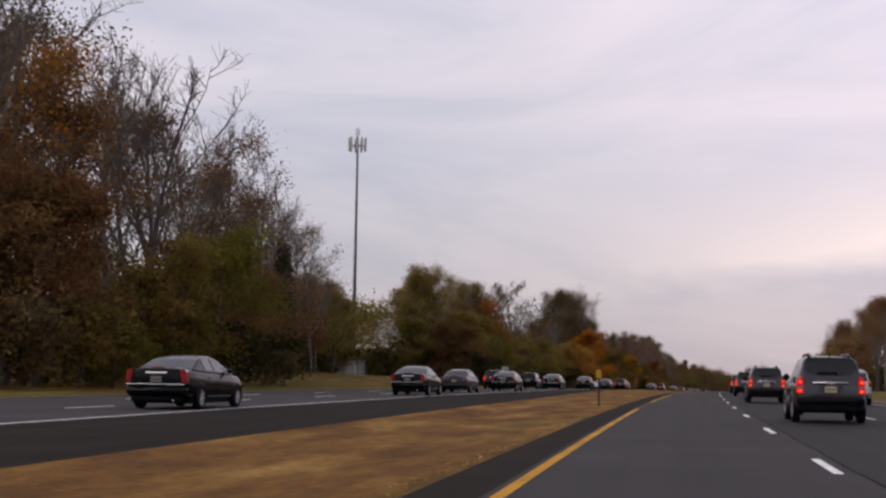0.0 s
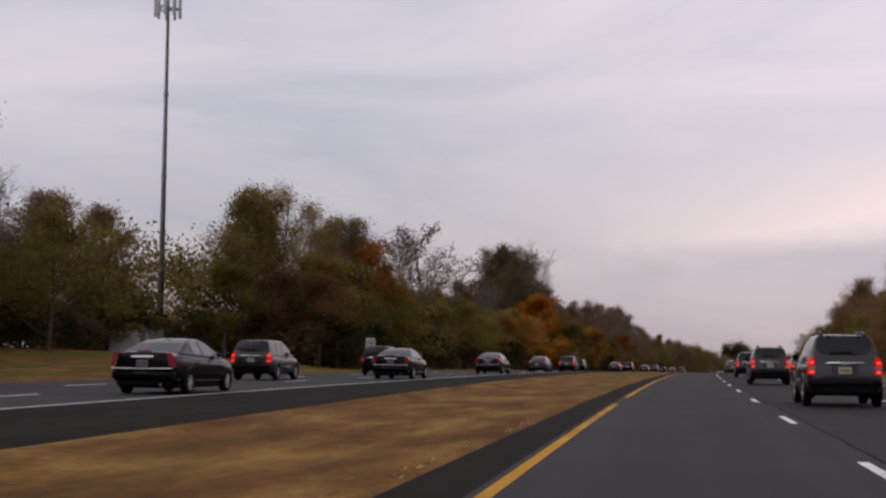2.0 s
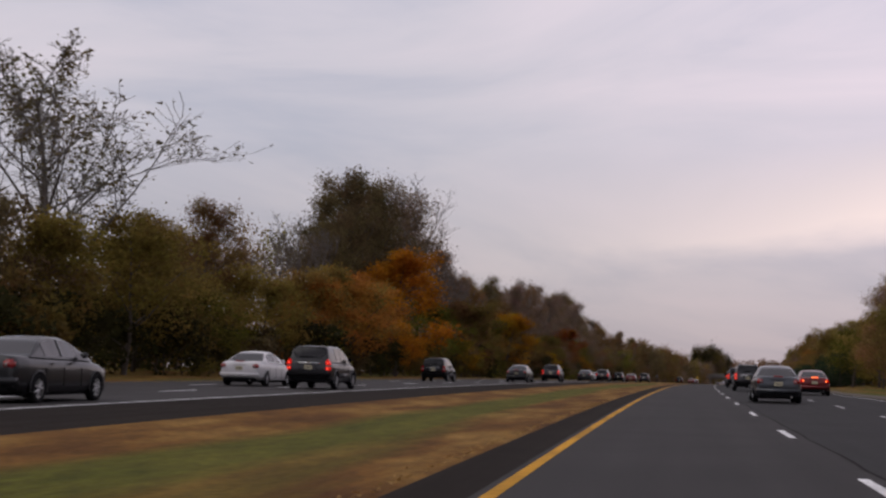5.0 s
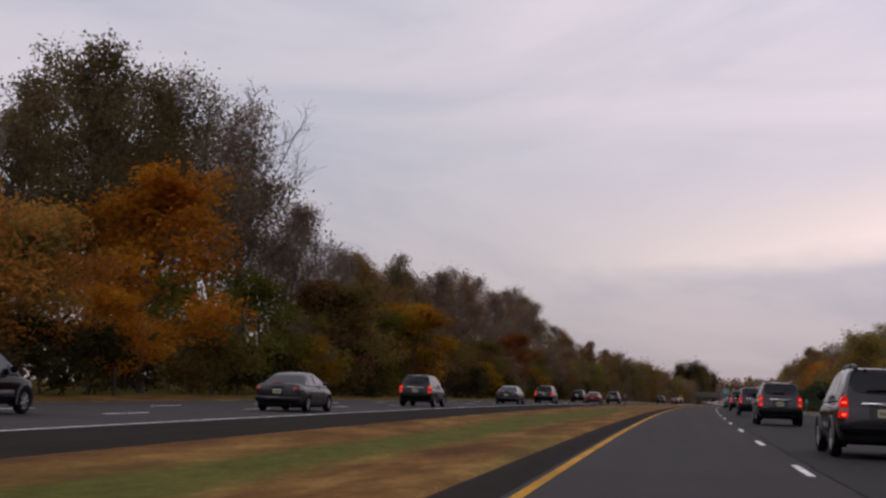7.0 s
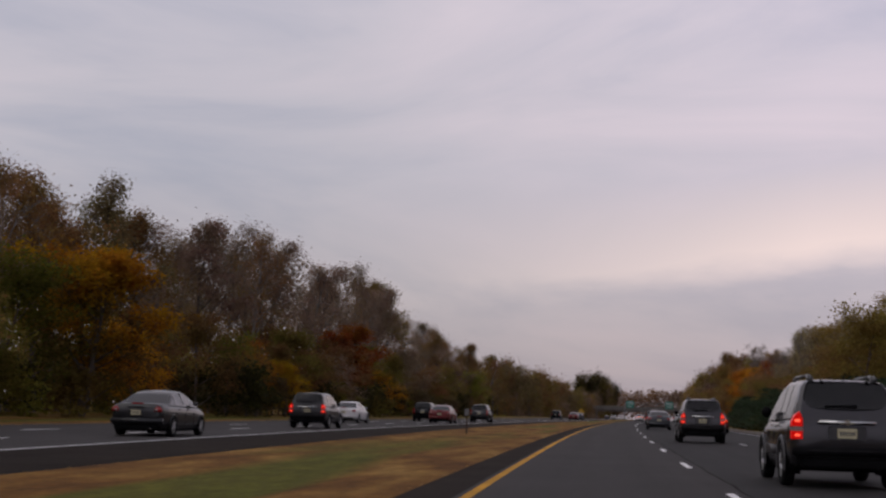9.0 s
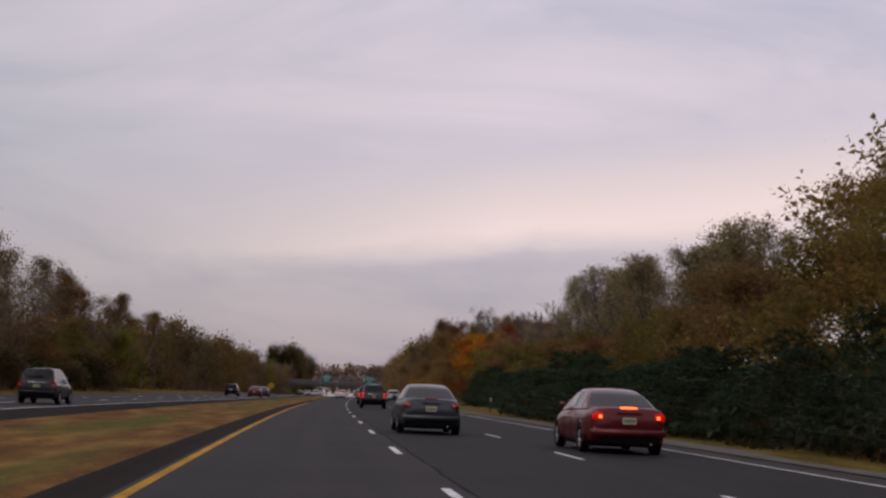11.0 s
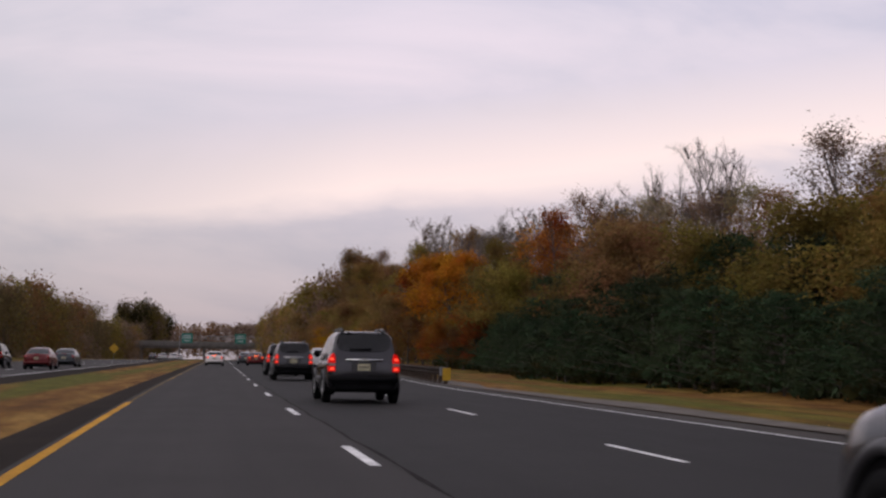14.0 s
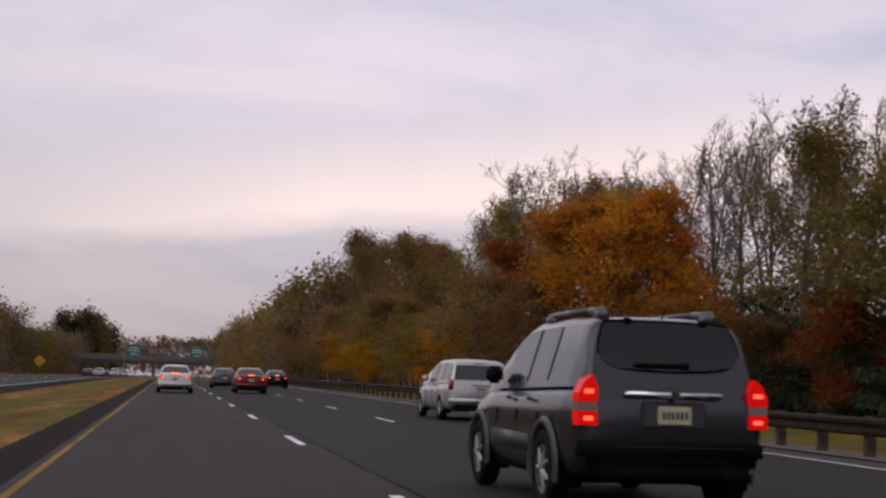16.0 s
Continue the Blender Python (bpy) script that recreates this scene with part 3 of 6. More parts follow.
def tree_at(shape, tint, seed, name, label, m, size):
    """A tree: bark frame and crown of leaves; alike ones share their meshes."""
    key = (shape, tint, seed)
    if key not in BUILT:
        tall, wide, trunk, bole, limbs, forks, twigs, per, loose, leaf_size, droop = SHAPES[shape]
        if ("frame", shape, seed) not in BUILT:
            rnd = random.Random(100 * seed + len(shape))
            bars, ends = grow(rnd, tall, wide, trunk, bole, limbs, forks, twigs, droop, 2 if shape in ("bare", "vase") else 1)
            least = {"bare": 0.011, "airy": 0.013, "locust": 0.014, "vase": 0.015}.get(shape, 0.012)
            if shape in ("oak", "low", "maple", "shrub"):
                bars = [b for b in bars if b[2] > trunk * (0.2 if shape in ("low", "shrub") else 0.07)]
            bark = BARK_PALE if shape in ("bare", "airy", "vase") else BARK
            fine = []
            if shape == "bare":
                fine, bars = [bars_mesh("crown", bars[7:], bark, least)], bars[:7]
            BUILT["frame", shape, seed] = (bars_mesh("trunk", bars, bark, least), fine, ends)
        frame_mesh, fine, ends = BUILT["frame", shape, seed]
        ends = [e for e in ends if e[1].z < tall * 1.03]
        crown = leaves_mesh("crown", seed, ends, per, loose, leaf_size, LEAF[tint], {"maple": 0.5, "low": 0.3, "locust": 0.4}.get(shape, 0.0)) if per else None
        BUILT[key] = (frame_mesh, crown, fine)
    frame_mesh, crown, fine = BUILT[key]
    top = new(name)
    top.matrix_basis = m @ Matrix.Diagonal((size[0], size[0], size[1], 1))
    tagged(top, label, "shrub" if shape == "shrub" else "tree")
    for n, me in (("trunk", frame_mesh), ("crown", crown), *(("crown", f) for f in fine)):
        if me:
            o = new(n, me)
            o.parent = top
    return top


WORDS = {"olive": "olive-green", "brown": "dull brown", "greybrown": "grey-brown", "orange": "bright orange", "rust": "rust-red", "yellow": "golden yellow", "green": "fading green", "dark": "dark green", "ochre": "ochre", "tawny": "tawny brown", "amber": "deep amber", "copper": "dull copper", "cedar": "dark green", "khaki": "pale khaki", "umber": "dull umber"}


def describe(shape, tint):
    w = WORDS.get(tint, "")
    return {
        "oak": f"tall broad tree with {w} autumn leaves at the wood's edge",
        "airy": f"tall half-bare tree with thin {w} leaves against the sky",
        "locust": f"slender many-stemmed tree with fine {w} leaves and dark stems",
        "vase": f"fan-shaped nearly bare tree with a few {w} leaf tufts",
        "bare": "tall bare grey tree with fine twigs",
        "maple": f"rounded tree with dense {w} autumn leaves",
        "low": f"low spreading tree with {w} leaves down to the ground",
        "shrub": f"dense shrub with {w} leaves at the edge of the grass",
    }[shape]


def ground_up(y, off):
    return left_rise(y) + 0.02 + 0.25 * ease(-off, 26, 40) + bank(y, off) if off < 0 else 0.02 + 0.5 * ease(off, 14, 30)


def plant(shape, tint, y, off, tall, wide=1.0, rnd=None, group=""):
    rnd = rnd or random.Random(int(y * 10))
    seed = rnd.randrange({"shrub": 4, "bare": 4, "oak": 4, "airy": 3}.get(shape, 3))
    k = tall / SHAPES[shape][0]
    p = at(y, off, ground_up(y, off) - 0.05)
    t = tree_at(shape, tint, seed, {"shrub": "shrub", "low": "small_tree", "bare": "bare_tree"}.get(shape, "tree"), describe(shape, tint), pose(p.x, p.y, p.z, 0, 0, rnd.uniform(0, 360)), (k * wide, k))
    return tagged(t, group=group) if group else t


def belt(seed, y0, y1, step, off0, off1, kinds, group, top=None, share=(0.84, 1.03)):
    """Trees along a stretch of the road, mixed by weight: (shape, tint, weight[, low, high]); top: height of the skyline."""
    rnd = random.Random(seed)
    y = y0
    while y < y1:
        kind = rnd.choices(kinds, [k[2] for k in kinds])[0]
        tall = curve(top, y) * rnd.uniform(*share) if top else rnd.uniform(*kind[3:])
        plant(kind[0], kind[1], y, rnd.uniform(off0, off1), tall, rnd.uniform(0.95, 1.2) * (1.12 if tall < 14 else 1.0), rnd, group)
        y += step * rnd.uniform(0.65, 1.35)


def curve(stops, t):
    """Reading of (at, value) stops, straight between them."""
    for (a, va), (b, vb) in zip(stops, stops[1:]):
        if t <= b:
            f = min(max((t - a) / (b - a), 0), 1)
            return va + (vb - va) * f
    return stops[-1][1]


LEFT, RIGHT = "trees along the far carriageway", "trees along the near verge"
TOP_LEFT = [(55, 22.7), (70, 22.7), (79, 24.7), (88, 25.4), (95, 23.4), (101, 22.0), (106, 20.6), (115, 18.2), (128, 16.6), (136, 13.0), (148, 13.0), (160, 13.0), (170, 14.2), (187, 16.5), (200, 16.9), (211, 18.3), (224, 19.1), (231, 18.1), (244, 17.0), (251, 13.4), (268, 13.2), (276, 13.8), (284, 13.4), (295, 15.0), (301, 19.6), (309, 23.0), (322, 25.2), (343, 26.0), (348, 21.0), (352, 17.4), (357, 16.2), (367, 16.8), (390, 17.2), (405, 17.2), (424, 19.8), (463, 20.8), (508, 22.9), (521, 20.0), (555, 17.0), (620, 15.0)]
TOP_RIGHT = [(190, 16.8), (352, 16.8), (372, 13.7), (385, 13.1), (420, 13.4), (434, 12.4), (454, 12.4), (463, 13.1), (478, 14.5), (493, 15.4), (497, 11.2), (516, 11.6), (528, 12.2), (545, 12.6), (555, 12.0), (564, 13.0), (568, 13.1), (584, 14.5), (592, 13.6), (601, 15.8), (613, 17.6), (621, 16.4), (628, 15.2), (636, 15.0), (650, 16.6), (672, 19.4), (695, 22.6), (725, 22.6), (780, 20.5)]

# the wood beyond the far carriageway, stretch by stretch
belt(11, 58, 108, 4.4, -42, -35, [("airy", "brown", 2), ("bare", "", 3.5), ("airy", "tawny", 1), ("airy", "khaki", 2), ("airy", "greybrown", 2)], LEFT, TOP_LEFT)
belt(12, 108, 140, 4.0, -44, -39, [("bare", "", 3), ("airy", "greybrown", 3), ("airy", "brown", 1)], LEFT, TOP_LEFT)
belt(13, 140, 178, 5.0, -53, -46.5, [("airy", "brown", 2), ("oak", "brown", 2), ("oak", "greybrown", 1)], LEFT, TOP_LEFT)
belt(14, 178, 213, 5.4, -43, -37, [("oak", "olive", 1.6), ("oak", "tawny", 1.2), ("airy", "khaki", 2), ("airy", "ochre", 3), ("bare", "", 1.5)], LEFT, TOP_LEFT, (0.9, 1.04))
belt(15, 253, 281, 5.4, -43, -36, [("airy", "greybrown", 3), ("oak", "brown", 2), ("oak", "olive", 1.5)], LEFT, TOP_LEFT)
belt(16, 300, 326, 6.0, -42, -37, [("oak", "umber", 3), ("oak", "olive", 2), ("airy", "brown", 1)], LEFT, TOP_LEFT)
belt(17, 326, 360, 3.6, -43, -37, [("bare", "", 3), ("airy", "greybrown", 2), ("oak", "greybrown", 1)], LEFT, TOP_LEFT)
belt(18, 360, 500, 6.2, -43, -36, [("airy", "greybrown", 4), ("oak", "greybrown", 2), ("oak", "brown", 2), ("airy", "brown", 2), ("bare", "", 2)], LEFT, TOP_LEFT)
belt(19, 500, 620, 7.5, -42, -34, [("oak", "brown", 2), ("airy", "greybrown", 2), ("oak", "olive", 2), ("airy", "brown", 2)], LEFT, TOP_LEFT)
EDGE = [("low", "olive", 3, 6, 10), ("low", "brown", 3, 6, 10), ("low", "green", 2, 5, 9), ("low", "rust", 0.8, 5, 8), ("low", "greybrown", 1.5, 6, 10)]
# dark shrubs outweigh the rest: their colour stands in for shade at the wood's foot
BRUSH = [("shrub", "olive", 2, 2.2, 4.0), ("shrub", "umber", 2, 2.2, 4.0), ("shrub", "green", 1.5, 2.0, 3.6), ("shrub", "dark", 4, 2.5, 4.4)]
belt(21, 58, 105, 6, -35, -32, [("low", "brown", 2, 7, 11), ("low", "tawny", 2, 7, 10), ("low", "olive", 2, 6, 9)], LEFT)
belt(22, 105, 150, 6, -45, -41, [("low", "olive", 3, 7, 10.5), ("low", "green", 3, 6, 9.5), ("low", "brown", 1, 6, 9)], LEFT)
belt(23, 178, 290, 6.4, -35, -31.5, [("low", "olive", 2, 7, 11), ("low", "ochre", 3, 7, 11), ("low", "tawny", 2, 7, 11), ("low", "green", 1.5, 6, 9), ("low", "brown", 1, 5, 8)], LEFT)
belt(46, 110, 184, 3.6, -55, -49.5, [("low", "olive", 3, 7, 9.5), ("low", "brown", 3, 7, 9.5), ("low", "greybrown", 2, 7, 10), ("low", "umber", 2, 6, 8.5)], LEFT)
belt(47, 174, 203, 3.6, -42, -35, [("low", "olive", 3, 6.5, 9.5), ("low", "ochre", 2, 6.5, 9), ("low", "brown", 2, 6, 9)], LEFT)
belt(48, 152, 182, 3.4, -49, -46.8, BRUSH, LEFT)
belt(24, 318, 560, 7.4, -34.5, -31, EDGE, LEFT)
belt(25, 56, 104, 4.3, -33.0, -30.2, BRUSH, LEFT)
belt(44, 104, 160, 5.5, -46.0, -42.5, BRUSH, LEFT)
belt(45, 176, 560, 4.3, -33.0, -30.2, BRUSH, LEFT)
plant("maple", "orange", 304, -31.5, 13.4, 1.25, None, LEFT)
plant("maple", "copper", 289, -31.5, 9, 1.05, None, LEFT)
plant("low", "orange", 296, -29.6, 5.6, 1.2, None, LEFT)
plant("maple", "brown", 209, -36, 14.2, 0.85, None, LEFT)
plant("maple", "yellow", 371, -31, 10.8, 1.1, None, LEFT)
plant("low", "orange", 377, -30, 6, 0.9, None, LEFT)
plant("maple", "rust", 454, -33.5, 10.8, 1, None, LEFT)
plant("low", "yellow", 334, -30.2, 4.8, 1.2, None, LEFT)
plant("low", "yellow", 414, -29.8, 5, 1, None, LEFT)
plant("airy", "brown", 66, -34, 17, 1.1, None, LEFT)
plant("maple", "brown", 62, -33.5, 12, 1, None, LEFT)
plant("bare", "", 71, -37, 24, 1.3, None, LEFT)
plant("bare", "", 82, -38, 26, 1.3, None, LEFT)
plant("bare", "", 87, -38, 24.5, 0.9, None, LEFT)
plant("bare", "", 99, -38, 21.5, 0.9, None, LEFT)
plant("airy", "copper", 63, -36, 20, 1.25, None, LEFT)
plant("airy", "rust", 70, -35.5, 17.5, 1.2, None, LEFT)
plant("bare", "", 117, -36.5, 17, 1.0, None, LEFT)
plant("bare", "", 126, -37, 15, 1.0, None, LEFT)
plant("airy", "khaki", 186, -38, 17.4, 1.1, None, LEFT)
plant("airy", "ochre", 194, -38, 17, 1.1, None, LEFT)
plant("airy", "ochre", 201, -38.5, 17.2, 1.1, None, LEFT)
plant("maple", "copper", 203, -36.5, 14.0, 0.9, None, LEFT)
plant("maple", "copper", 212.5, -34.5, 11.2, 0.75, None, LEFT)
plant("low", "copper", 281, -31, 9.2, 1.2, None, LEFT)
plant("low", "copper", 274, -31.5, 8, 1.2, None, LEFT)
plant("bare", "", 284, -38.5, 14.8, 1.1, None, LEFT)
plant("bare", "", 289, -37.5, 15, 1.1, None, LEFT)
plant("bare", "", 294, -38.5, 15.4, 1.1, None, LEFT)
plant("low", "ochre", 78, -32, 9, 0.9, None, LEFT)
plant("low", "green", 84, -31.5, 10.5, 1, None, LEFT)
plant("vase", "umber", 235, -36, 18.2, 1.75, None, LEFT)
plant("vase", "umber", 239, -37.5, 17.4, 1.4, None, LEFT)
plant("maple", "olive", 219, -36, 10.5, 1, None, LEFT)
plant("low", "umber", 224, -35, 9.5, 1.1, None, LEFT)
plant("low", "ochre", 229, -33, 8, 1, None, LEFT)
plant("low", "olive", 246, -33.5, 8.4, 1, None, LEFT)
plant("bare", "", 107, -36, 19, 1, None, LEFT)
plant("airy", "greybrown", 68, -38, 25.5, 1.35, None, LEFT)
plant("airy", "khaki", 75, -39, 26, 1.3, None, LEFT)
plant("airy", "khaki", 96, -39, 23.5, 1.2, None, LEFT)
plant("bare", "", 358, -37, 16.8, 1.1, None, LEFT)
plant("bare", "", 363, -38, 16.6, 1.1, None, LEFT)
plant("bare", "", 368, -37.5, 16.4, 1.1, None, LEFT)
plant("airy", "greybrown", 373, -38, 16, 1.1, None, LEFT)
plant("maple", "olive", 345, -31.5, 11, 1.1, None, LEFT)
plant("low", "ochre", 351, -31, 8, 1.2, None, LEFT)
plant("bare", "", 339, -38, 26.5, 1, None, LEFT)
plant("oak", "umber", 389, -38, 17.6, 1, None, LEFT)
plant("oak", "brown", 396, -37, 16.4, 1, None, LEFT)
plant("oak", "umber", 383, -37.5, 15.4, 0.95, None, LEFT)
plant("vase", "umber", 413, -36.5, 17, 1.1, None, LEFT)
plant("oak", "umber", 312, -38.5, 24, 1.05, None, LEFT)
plant("oak", "umber", 325, -39.5, 23, 0.8, None, LEFT)
plant("airy", "greybrown", 430, -37, 20.5, 1, None, LEFT)
plant("low", "orange", 470, -31, 6, 1, None, LEFT)

# the wood behind the near verge
belt(30, 196, 364, 5.5, 24, 30, [("bare", "", 3), ("airy", "brown", 3), ("oak", "brown", 2), ("oak", "rust", 1), ("airy", "tawny", 2)], RIGHT, TOP_RIGHT)
belt(42, 200, 320, 7, 19, 23, [("low", "brown", 2, 6, 9), ("low", "tawny", 3, 6, 9), ("low", "olive", 2, 6, 9)], RIGHT)
belt(31, 364, 420, 8, 23, 31, [("oak", "ochre", 3), ("oak", "green", 2), ("airy", "ochre", 2), ("oak", "tawny", 1)], RIGHT, TOP_RIGHT)
belt(32, 424, 494, 1.9, 23.5, 29, [("locust", "khaki", 6), ("bare", "", 0.8), ("locust", "tawny", 0.8)], RIGHT, TOP_RIGHT, (0.88, 1.02))
belt(33, 496, 552, 3.4, 24, 30, [("airy", "khaki", 1.5), ("bare", "", 3.5), ("airy", "greybrown", 2), ("airy", "brown", 2), ("oak", "tawny", 1.5), ("oak", "olive", 0.8)], RIGHT, TOP_RIGHT)
belt(34, 567, 596, 2.6, 27, 32, [("bare", "", 4), ("vase", "greybrown", 1)], RIGHT, TOP_RIGHT, (1.0, 1.12))
belt(39, 598, 620, 4.6, 26, 34, [("bare", "", 3), ("airy", "greybrown", 3), ("oak", "tawny", 1)], RIGHT, TOP_RIGHT, (0.95, 1.08))
belt(35, 620, 700, 6, 21, 27, [("airy", "tawny", 2), ("oak", "ochre", 4), ("oak", "tawny", 3), ("oak", "amber", 0.8)], RIGHT, TOP_RIGHT, (0.86, 0.99))
belt(36, 320, 400, 8, 19.5, 24, [("low", "ochre", 3, 6, 9), ("low", "green", 3, 6, 9), ("low", "yellow", 1, 5, 8)], RIGHT)
belt(37, 400, 434, 6, 21, 24.5, [("low", "ochre", 2, 6.5, 9), ("low", "olive", 2.5, 6.5, 9), ("low", "tawny", 2, 6.5, 9)], RIGHT)
belt(40, 434, 503, 4, 21, 23.5, [("low", "ochre", 2, 4.9, 6.7), ("low", "olive", 2.5, 4.9, 6.9), ("low", "tawny", 2, 4.9, 6.9), ("low", "brown", 1, 4.9, 6.7)], RIGHT)
belt(41, 497, 556, 4.4, 22, 26, [("low", "ochre", 2, 6.3, 8.3), ("low", "olive", 2, 6.3, 8.5), ("low", "tawny", 2, 6.3, 8.5), ("low", "brown", 2, 6, 8.3)], RIGHT)
belt(43, 556, 592, 3.6, 20, 25, [("low", "rust", 3, 3.2, 4.6), ("low", "brown", 2, 3, 4.4), ("low", "copper", 1.5, 3, 4.6)], RIGHT)
belt(38, 594, 700, 7, 17, 22, [("low", "ochre", 3, 6, 9), ("low", "tawny", 2, 6, 9), ("low", "amber", 1.5, 5, 8), ("low", "orange", 0.6, 4, 6)], RIGHT)
plant("maple", "amber", 583, 24.8, 11.4, 0.9, None, RIGHT)
plant("maple", "amber", 589, 25.5, 12.6, 1.15, None, RIGHT)
plant("maple", "copper", 598, 25, 12.2, 0.95, None, RIGHT)
plant("vase", "greybrown", 620, 28, 18.4, 0.95, None, RIGHT)
plant("bare", "", 626, 29, 18.2, 1, None, RIGHT)
plant("airy", "greybrown", 632, 29, 17.4, 1, None, RIGHT)
plant("bare", "", 519, 27, 13.6, 1, None, RIGHT)
plant("bare", "", 523, 28, 14.2, 0.9, None, RIGHT)
plant("bare", "", 527, 27, 13.2, 0.9, None, RIGHT)
plant("airy", "ochre", 438, 23, 11.4, 0.8, None, RIGHT)
plant("locust", "khaki", 435, 24, 11.6, 1.0, None, RIGHT)
plant("maple", "rust", 608, 24.5, 11, 1, None, RIGHT)
plant("low", "yellow", 625, 14.8, 4, 1.2, None, RIGHT)
plant("low", "yellow", 620, 15.6, 3.2, 1.2, None, RIGHT)
plant("low", "rust", 568, 20.5, 4.4, 1.5, None, RIGHT)
plant("low", "orange", 640, 15.5, 5, 1, None, RIGHT)
plant("maple", "copper", 549, 26.5, 11, 1, None, RIGHT)
plant("airy", "rust", 545, 25, 12.8, 1.1, None, RIGHT)
plant("airy", "brown", 540, 26, 13, 1.1, None, RIGHT)
plant("oak", "copper", 552, 28, 13, 1, None, RIGHT)
plant("oak", "olive", 560, 25, 11, 1, None, RIGHT)
plant("oak", "olive", 564, 23.5, 11.6, 1.15, None, RIGHT)
plant("low", "rust", 572, 23, 4.8, 1.5, None, RIGHT)
plant("airy", "tawny", 640, 25.5, 15.5, 1, None, RIGHT)
plant("low", "ochre", 398, 19, 9.5, 1.1, None, RIGHT)


# ---------------- evergreens ----------------
def pine_meshes(seed):
    """A young pine: boughs in whorls that sweep outwards, clothed in needles."""
    rnd = random.Random(seed)
    bars, ends = [], []
    tall = 5.4
    for k in range(6):
        bars.append((Vector((0, 0, tall * k / 6 - 0.1)), Vector((0, 0, tall * (k + 1) / 6 - 0.1)), 0.10 * (1 - k / 6.5), 0.10 * (1 - (k + 1) / 6.5)))
    for level in range(11):
        z = 0.2 + (tall - 0.35) * level / 11
        reach = 2.7 * (1 - 0.80 * (level / 11) ** 1.1) * rnd.uniform(0.8, 1.1)
        for k in range(6):
            t = k * 2 * math.pi / 6 + level * 0.9 + rnd.uniform(-0.35, 0.35)
            d = Vector((math.cos(t), math.sin(t), 0.24 + rnd.uniform(-0.12, 0.2)))
            a = Vector((0, 0, z))
            b = a + d * reach * rnd.uniform(0.62, 1.12)
            bars.append((a, b, 0.03, 0.01))
            for f in (0.4, 0.6, 0.78, 0.92, 1.0):
                p = a.lerp(b, f)
                ends.append((p, p + d * 0.26 + Vector((rnd.gauss(0, 0.14), rnd.gauss(0, 0.14), 0.14))))
    return bars_mesh("trunk", bars, BARK, 0.01), leaves_mesh("needles", seed + 50, ends, 15, 0.15, 0.15, LEAF["needle"], 0.1, True)


PINES = [pine_meshes(s) for s in (1, 2, 3, 4)]


def pine(y, off, tall, wide, rnd):
    p = at(y, off, ground_up(y, off) - 0.03)
    top = new("pine_tree")
    top.matrix_basis = pose(p.x, p.y, p.z, 0, 0, rnd.uniform(0, 360)) @ Matrix.Diagonal((wide, wide, tall / 5.4, 1))
    tagged(top, "dense young dark green pine beside the road", "pine tree", "pines along the verge")
    for n, me in zip(("trunk", "needles"), rnd.choice(PINES)):
        o = new(n, me)
        o.parent = top


PINE_EDGE = [(350, 13.2), (388, 12.4), (420, 10.9), (440, 11.4), (453, 13.0), (462, 14.2), (494, 16.9), (504, 16.9), (516, 15.9), (530, 17.2), (545, 19.0), (562, 20.0), (580, 20.2)]  # where the boughs begin
rnd = random.Random(77)
y = 351.0
while y < 578:
    edge = curve(PINE_EDGE, y)
    grown = (1.0 + 0.22 * ease(y, 478, 502) - 0.2 * ease(y, 540, 556)) * (0.55 + 0.45 * edge / 13.6)
    wide = rnd.uniform(0.7, 1.2)
    pine(y, edge + 2.0 * wide + rnd.uniform(-0.3, 0.5), rnd.uniform(1.5 + 0.8 * ease(y, 484, 500), 3.5) * grown, wide, rnd)
    pine(y + 1.2, edge + rnd.uniform(4.6, 6.6), rnd.uniform(2.4, 5.0) * grown, rnd.uniform(0.75, 1.25), rnd)
    y += rnd.uniform(2.5, 4.2)


def cedar(y, off, tall):
    rnd = random.Random(5)
    bars = [(Vector((0, 0, -0.1)), Vector((0, 0, tall * 0.95)), 0.16, 0.02)]
    ends = []
    for k in range(330):
        f = (k + 0.5) / 330
        t, r = k * 2.4, 1.75 * (1 - f) ** 0.8 + 0.12
        a = Vector((0, 0, 0.2 + f * tall * 0.93))
        b = a + Vector((math.cos(t) * r, math.sin(t) * r, 0.5 * r))
        bars.append((a, b, 0.02, 0.008))
        ends += [(a.lerp(b, 0.55), a.lerp(b, 0.8)), (a.lerp(b, 0.8), b)]
    p = at(y, off, ground_up(y, off))
    top = new("cedar_tree")
    top.matrix_basis = pose(p.x, p.y, p.z)
    tagged(top, "narrow dark green cedar among bare trees", "tree")
    for n, me in (("trunk", bars_mesh("trunk", bars, BARK, 0.008)), ("foliage", leaves_mesh("foliage", 9, ends, 9, 0.2, 0.14, LEAF["cedar"]))):
        o = new(n, me)
        o.parent = top


cedar(112, -35.5, 12.2)


